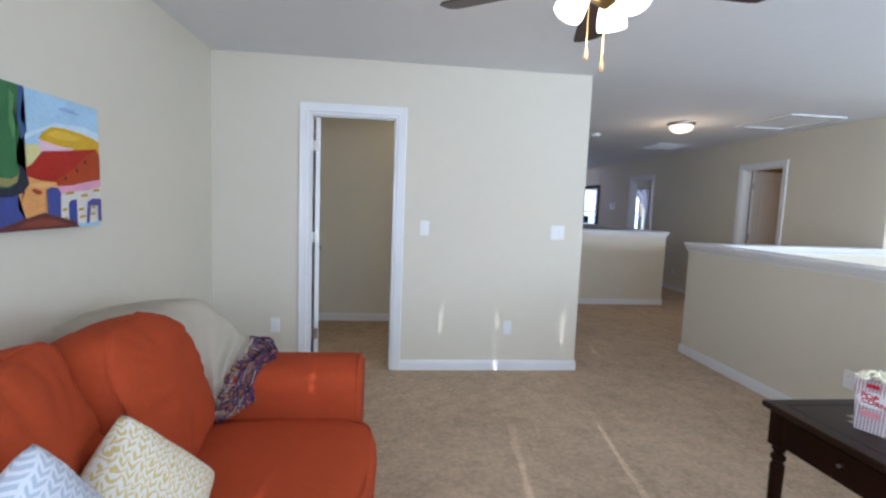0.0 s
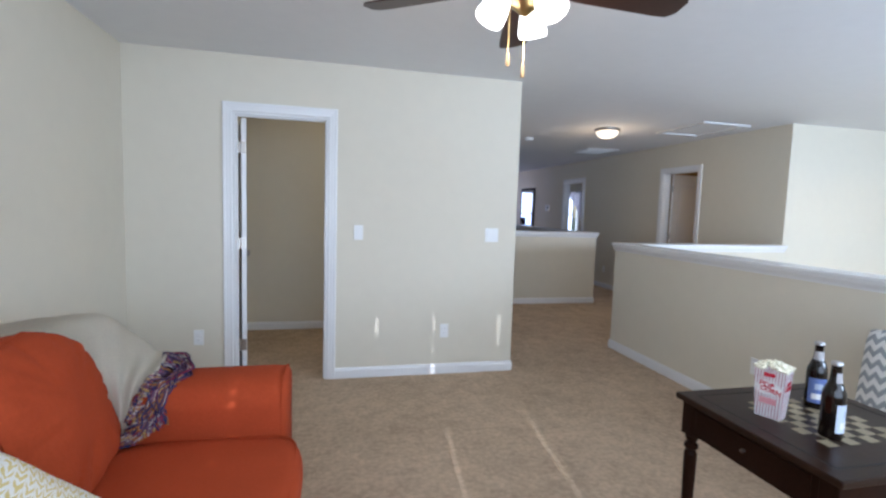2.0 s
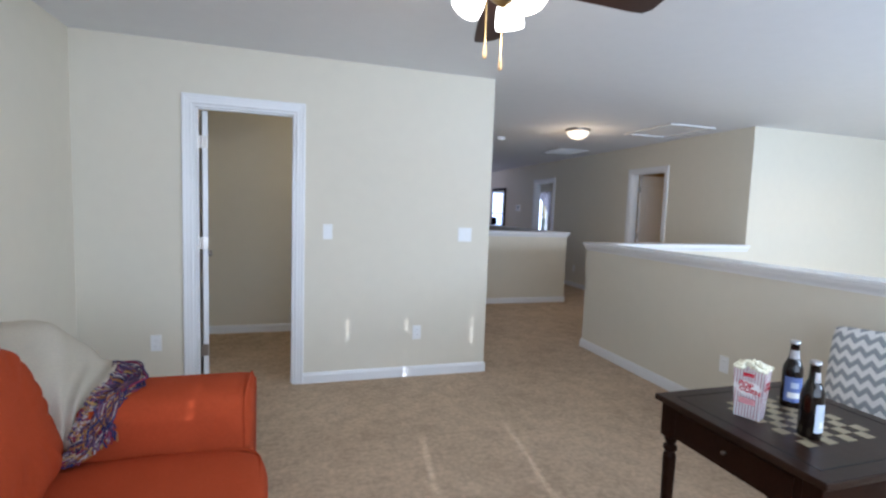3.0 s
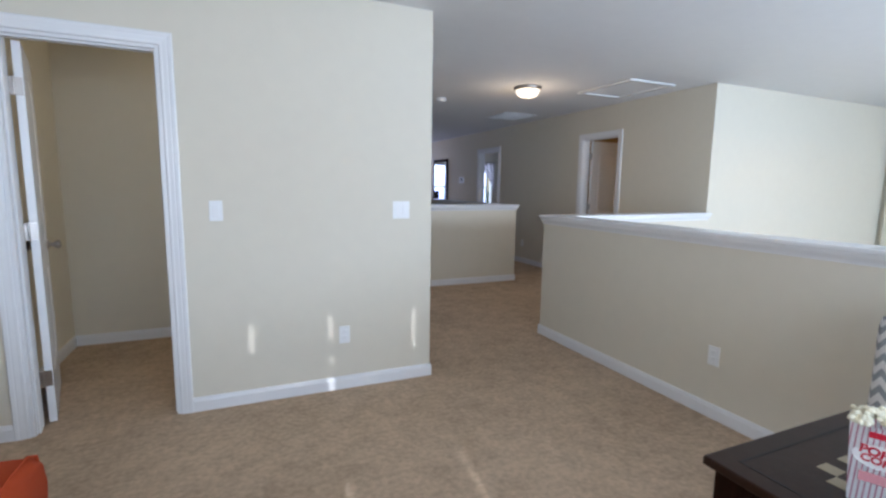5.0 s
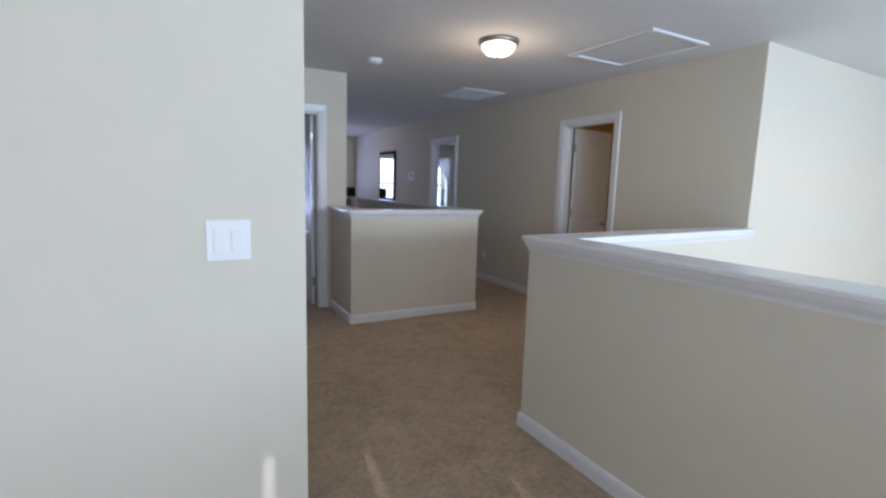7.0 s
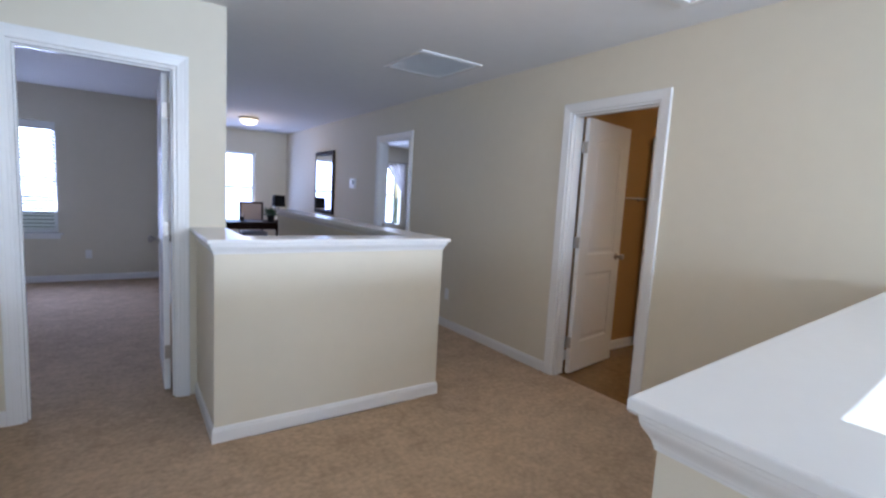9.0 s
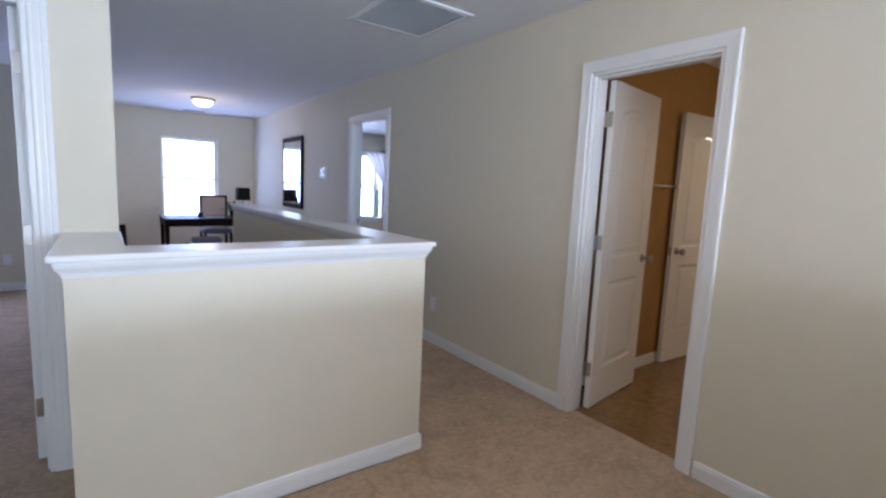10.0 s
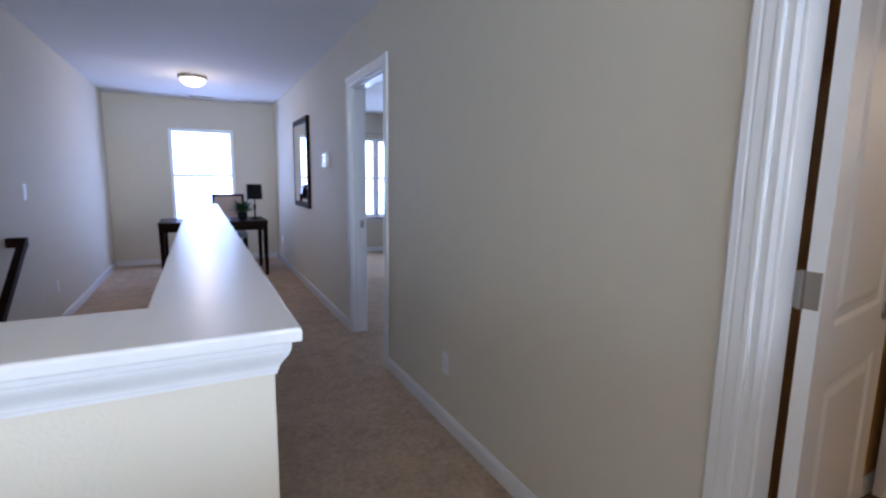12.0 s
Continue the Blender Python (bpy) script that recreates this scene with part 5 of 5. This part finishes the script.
GREEN = material("dark_green_leaf", (0.03, 0.07, 0.025), 0.45, 0, 0.3, 15)
pot = tagged(empty("potted_plant", pose(4.76, 12.80, STZ)), "small leafy plant in a dark pot on the desk", "plant")
part("pot", lathe_bm([(0, 0), (0.04, 0), (0.06, 0.05), (0.062, 0.1), (0.055, 0.12), (0.05, 0.12), (0.05, 0.105), (0, 0.105)], 22), BLACKFAB, pot, "dark glazed pot", True)
bm = bmesh.new()
for i in range(150):
    a = rng.uniform(0, 6.283)
    el = rng.uniform(0.1, 1.3)
    ln = rng.uniform(0.1, 0.24)
    base = Vector((0.02 * math.cos(a), 0.02 * math.sin(a), 0.11))
    d_ = Vector((math.cos(a) * math.cos(el), math.sin(a) * math.cos(el), math.sin(el)))
    s_ = Vector((-math.sin(a), math.cos(a), 0)) * 0.016
    m_ = base + d_ * ln * 0.55
    t_ = base + d_ * ln - Vector((0, 0, 0.03))
    v = [bm.verts.new(q) for q in (base, m_ + s_, t_, m_ - s_, m_ + Vector((0, 0, -0.004)))]
    bm.faces.new((v[0], v[1], v[4]))
    bm.faces.new((v[1], v[2], v[4]))
    bm.faces.new((v[2], v[3], v[4]))
    bm.faces.new((v[3], v[0], v[4]))
tagged(part("leaves", bm, GREEN, pot, "dark green pointed leaves"), kind="stuff")

cup = tagged(empty("pen_cup", pose(4.30, 12.92, STZ)), "dark pen cup with a few pens on the desk", "pen holder")
part("cup", lathe_bm([(0, 0), (0.035, 0), (0.037, 0.08), (0.033, 0.08), (0.031, 0.01), (0, 0.01)], 18), BLACKFAB, cup)
for i in range(4):
    part("pen", lathe_bm([(0, 0), (0.004, 0.0), (0.004, 0.13), (0, 0.14)], 8, pose(0.01 * math.cos(i * 1.6), 0.01 * math.sin(i * 1.6), 0.012, 8 * math.sin(i * 2.0), 9 * math.cos(i * 2.3))), PLATE if i % 2 else OX, cup)
book = tagged(empty("notebook", pose(4.47, 12.88, STZ, 0, 0, 6)), "flat dark blue notebook lying on the desk", "notebook")
part("cover", box_bm(-0.14, -0.1, 0, 0.14, 0.1, 0.02, 0.003), material("navy_cover", (0.03, 0.04, 0.16), 0.3), book)
part("pages", box_bm(-0.135, -0.103, 0.004, 0.138, 0.097, 0.016), WHITE, book)

MIRROR = material("mirror_silver", (0.9, 0.9, 0.9), 0.02, 1.0)
MIRROR_YAW = 2.1
mir = tagged(empty("wall_mirror", pose(RX, 11.79, 1.475, 0, 0, W)), "rectangular wall mirror in a dark espresso frame", "mirror")
for a in ((-0.42, -0.51, -0.355, 0.51), (0.355, -0.51, 0.42, 0.51), (-0.355, -0.51, 0.355, -0.445), (-0.355, 0.445, 0.355, 0.51)):
    part("frame_rail", box_bm(a[0], 0.001, a[1], a[2], 0.034, a[3], 0.004), DARKWOOD, mir)
part("glass", box_bm(-0.352, -0.003, -0.445, 0.352, 0.003, 0.445), MIRROR, mir, "silvered mirror glass").matrix_basis = pose(0, 0.0165, 0, 0, 0, MIRROR_YAW)

# ---- stairs ----
stair = structure(empty("stairs", pose(0, 0, 0)), "beige carpeted staircase going down between walls", "stairs")
for i in range(13):
    y1 = 10.25 - 0.255 * i
    z = -0.183 * (i + 1)
    part("step", box_bm(SX, y1 - 0.275, z - 0.25, 4.21, y1, z, 0.012), CARPET, stair)
rail = tagged(empty("handrail", pose(0, 0, 0)), "dark wooden handrail along the stairwell wall", "handrail")
bm = bmesh.new()
RY, RZ_ = 10.0, 0.86
add_box(bm, -0.022, -3.1, -0.03, 0.022, 0.0, 0.03, 0.008, 2, Matrix.Translation((3.22, RY, RZ_)) @ pose(0, 0, 0, 35.5))
part("rail", bm, DARKWOOD, rail)
part("return", box_bm(SX, RY - 0.03, RZ_ - 0.035, 3.242, RY + 0.025, RZ_ + 0.03, 0.006), DARKWOOD, rail)
for k in (0.6, 1.7, 2.8):
    y, z = RY - k * math.cos(radians(35.5)), RZ_ - k * math.sin(radians(35.5))
    part("bracket", box_bm(SX, y - 0.012, z - 0.06, 3.23, y + 0.012, z - 0.035, 0.004), METAL, rail, "nickel bracket")

# ---- bathroom ----
TUB = material("white_acrylic", (0.82, 0.82, 0.80), 0.18, 0, 0.01, 2)
VAN = (1.0, 0.74, 0.46)
tub = tagged(empty("bathtub", pose(0, 0, 0)), "white acrylic alcove bathtub with moulded surround", "bathtub")
bm = bmesh.new()
add_box(bm, 8.35, 5.2, 0.0, 8.40, 6.88, 0.43, 0.015)
add_box(bm, 8.40, 5.2, 0.40, 8.45, 6.88, 0.43, 0.012)
add_box(bm, 9.02, 5.2, 0.40, 9.08, 6.88, 0.43, 0.012)
add_box(bm, 8.45, 6.8, 0.40, 9.02, 6.88, 0.43, 0.012)
add_box(bm, 8.45, 5.2, 0.40, 9.02, 5.28, 0.43, 0.012)
add_box(bm, 8.44, 5.27, 0.06, 9.03, 6.81, 0.10, 0.01)
add_box(bm, 8.43, 5.27, 0.10, 8.45, 6.81, 0.42)
part("basin", bm, TUB, tub)
part("surround_panel", box_bm(9.06, 5.2, 0.43, 9.085, 6.88, 2.1, 0.006), TUB, tub)
part("surround_panel", box_bm(8.36, 6.865, 0.43, 9.06, 6.89, 2.1, 0.006), TUB, tub)
for z in (0.62, 1.15, 1.45):
    part("shelf", box_bm(8.94, 6.1, z, 9.06, 6.865, z + 0.04, 0.015), TUB, tub)
rod = tagged(empty("curtain_rod", pose(0, 0, 0)), "chrome shower curtain rod above the tub", "curtain rod")
part("rod", lathe_bm([(0, 0), (0.012, 0), (0.012, 1.69), (0, 1.69)], 14, pose(8.38, 5.2, 1.9, -90)), METAL, rod, "", True)
part("flange", lathe_bm([(0, 0), (0.03, 0), (0.03, 0.012), (0, 0.012)], 16, pose(8.38, 6.876, 1.9, -90)), METAL, rod)
wall("wall_tub_south", 7.54, 5.1, 9.1, 5.2)
vl = tagged(empty("vanity_light", pose(6.95, 4.67, 2.05)), "nickel vanity light with three glass shades", "wall lamp")
part("back_plate", box_bm(-0.3, 0.001, -0.05, 0.3, 0.03, 0.05, 0.008), METAL, vl)
for x in (-0.2, 0, 0.2):
    part("shade", lathe_bm([(0.03, 0.05), (0.05, 0.0), (0.062, -0.09), (0.058, -0.09), (0.045, 0.0), (0.02, 0.045)], 20, Matrix.Translation((x, 0.1, 0))), glowing("lit_amber_shade", (1.0, 0.7, 0.4), 3.0), vl, "", True)
bulb("vanity_bulb", 6.95, 4.86, 1.98, 3.8, VAN, 0.12)
bulb("tub_bulb", 8.2, 6.35, 2.25, 9.5, (1.0, 0.74, 0.46), 0.1)
tl = tagged(empty("ceiling_light", pose(8.2, 6.35, H)), "small round ceiling light above the tub", "ceiling light")
part("pan", lathe_bm([(0, 0), (0.12, 0), (0.12, -0.03), (0, -0.03)], 24), METAL, tl)
cl = tagged(empty("ceiling_light", pose(1.1, 4.95, H)), "bare bulb holder on the closet ceiling", "ceiling light")
part("holder", lathe_bm([(0, 0), (0.055, 0), (0.05, -0.025), (0.02, -0.04), (0, -0.04)], 20), PLATE, cl)
part("lamp", lathe_bm([(0.013, -0.04), (0.03, -0.075), (0.028, -0.1), (0, -0.115)], 18), glowing("lit_bulb_glass", (1.0, 0.8, 0.5), 6.0), cl, "", True)
bulb("closet_bulb", 1.1, 4.95, H - 0.15, 6.6, (1.0, 0.82, 0.52), 0.04)

hook = tagged(empty("robe_hook", pose(7.44, 6.78, 0.925)), "brushed nickel robe hook on the bathroom partition", "hook")
part("rose", lathe_bm([(0, 0), (0.022, 0), (0.02, 0.006), (0, 0.006)], 18, pose(0, 0, 0, 0, -90)), METAL, hook)
part("stem", lathe_bm([(0.007, 0.004), (0.007, 0.05), (0.013, 0.055), (0.013, 0.068), (0, 0.07)], 14, pose(0, 0, 0, 0, -90)), METAL, hook, "", True)

towel = tagged(empty("towel_bar", pose(6.08, 6.82, 1.438)), "chrome towel bar on the golden bathroom wall", "towel bar")
part("bar", lathe_bm([(0, 0), (0.008, 0), (0.008, 0.56), (0, 0.56)], 14, pose(0, -0.085, 0, 0, 90)), METAL, towel, "chrome bar", True)
for x in (0.012, 0.548):
    part("bracket", lathe_bm([(0, -0.002), (0.022, -0.002), (0.022, 0.006), (0.011, 0.014), (0.011, 0.095), (0, 0.097)], 16, pose(x, 0, 0, 90)), METAL, towel, "", True)
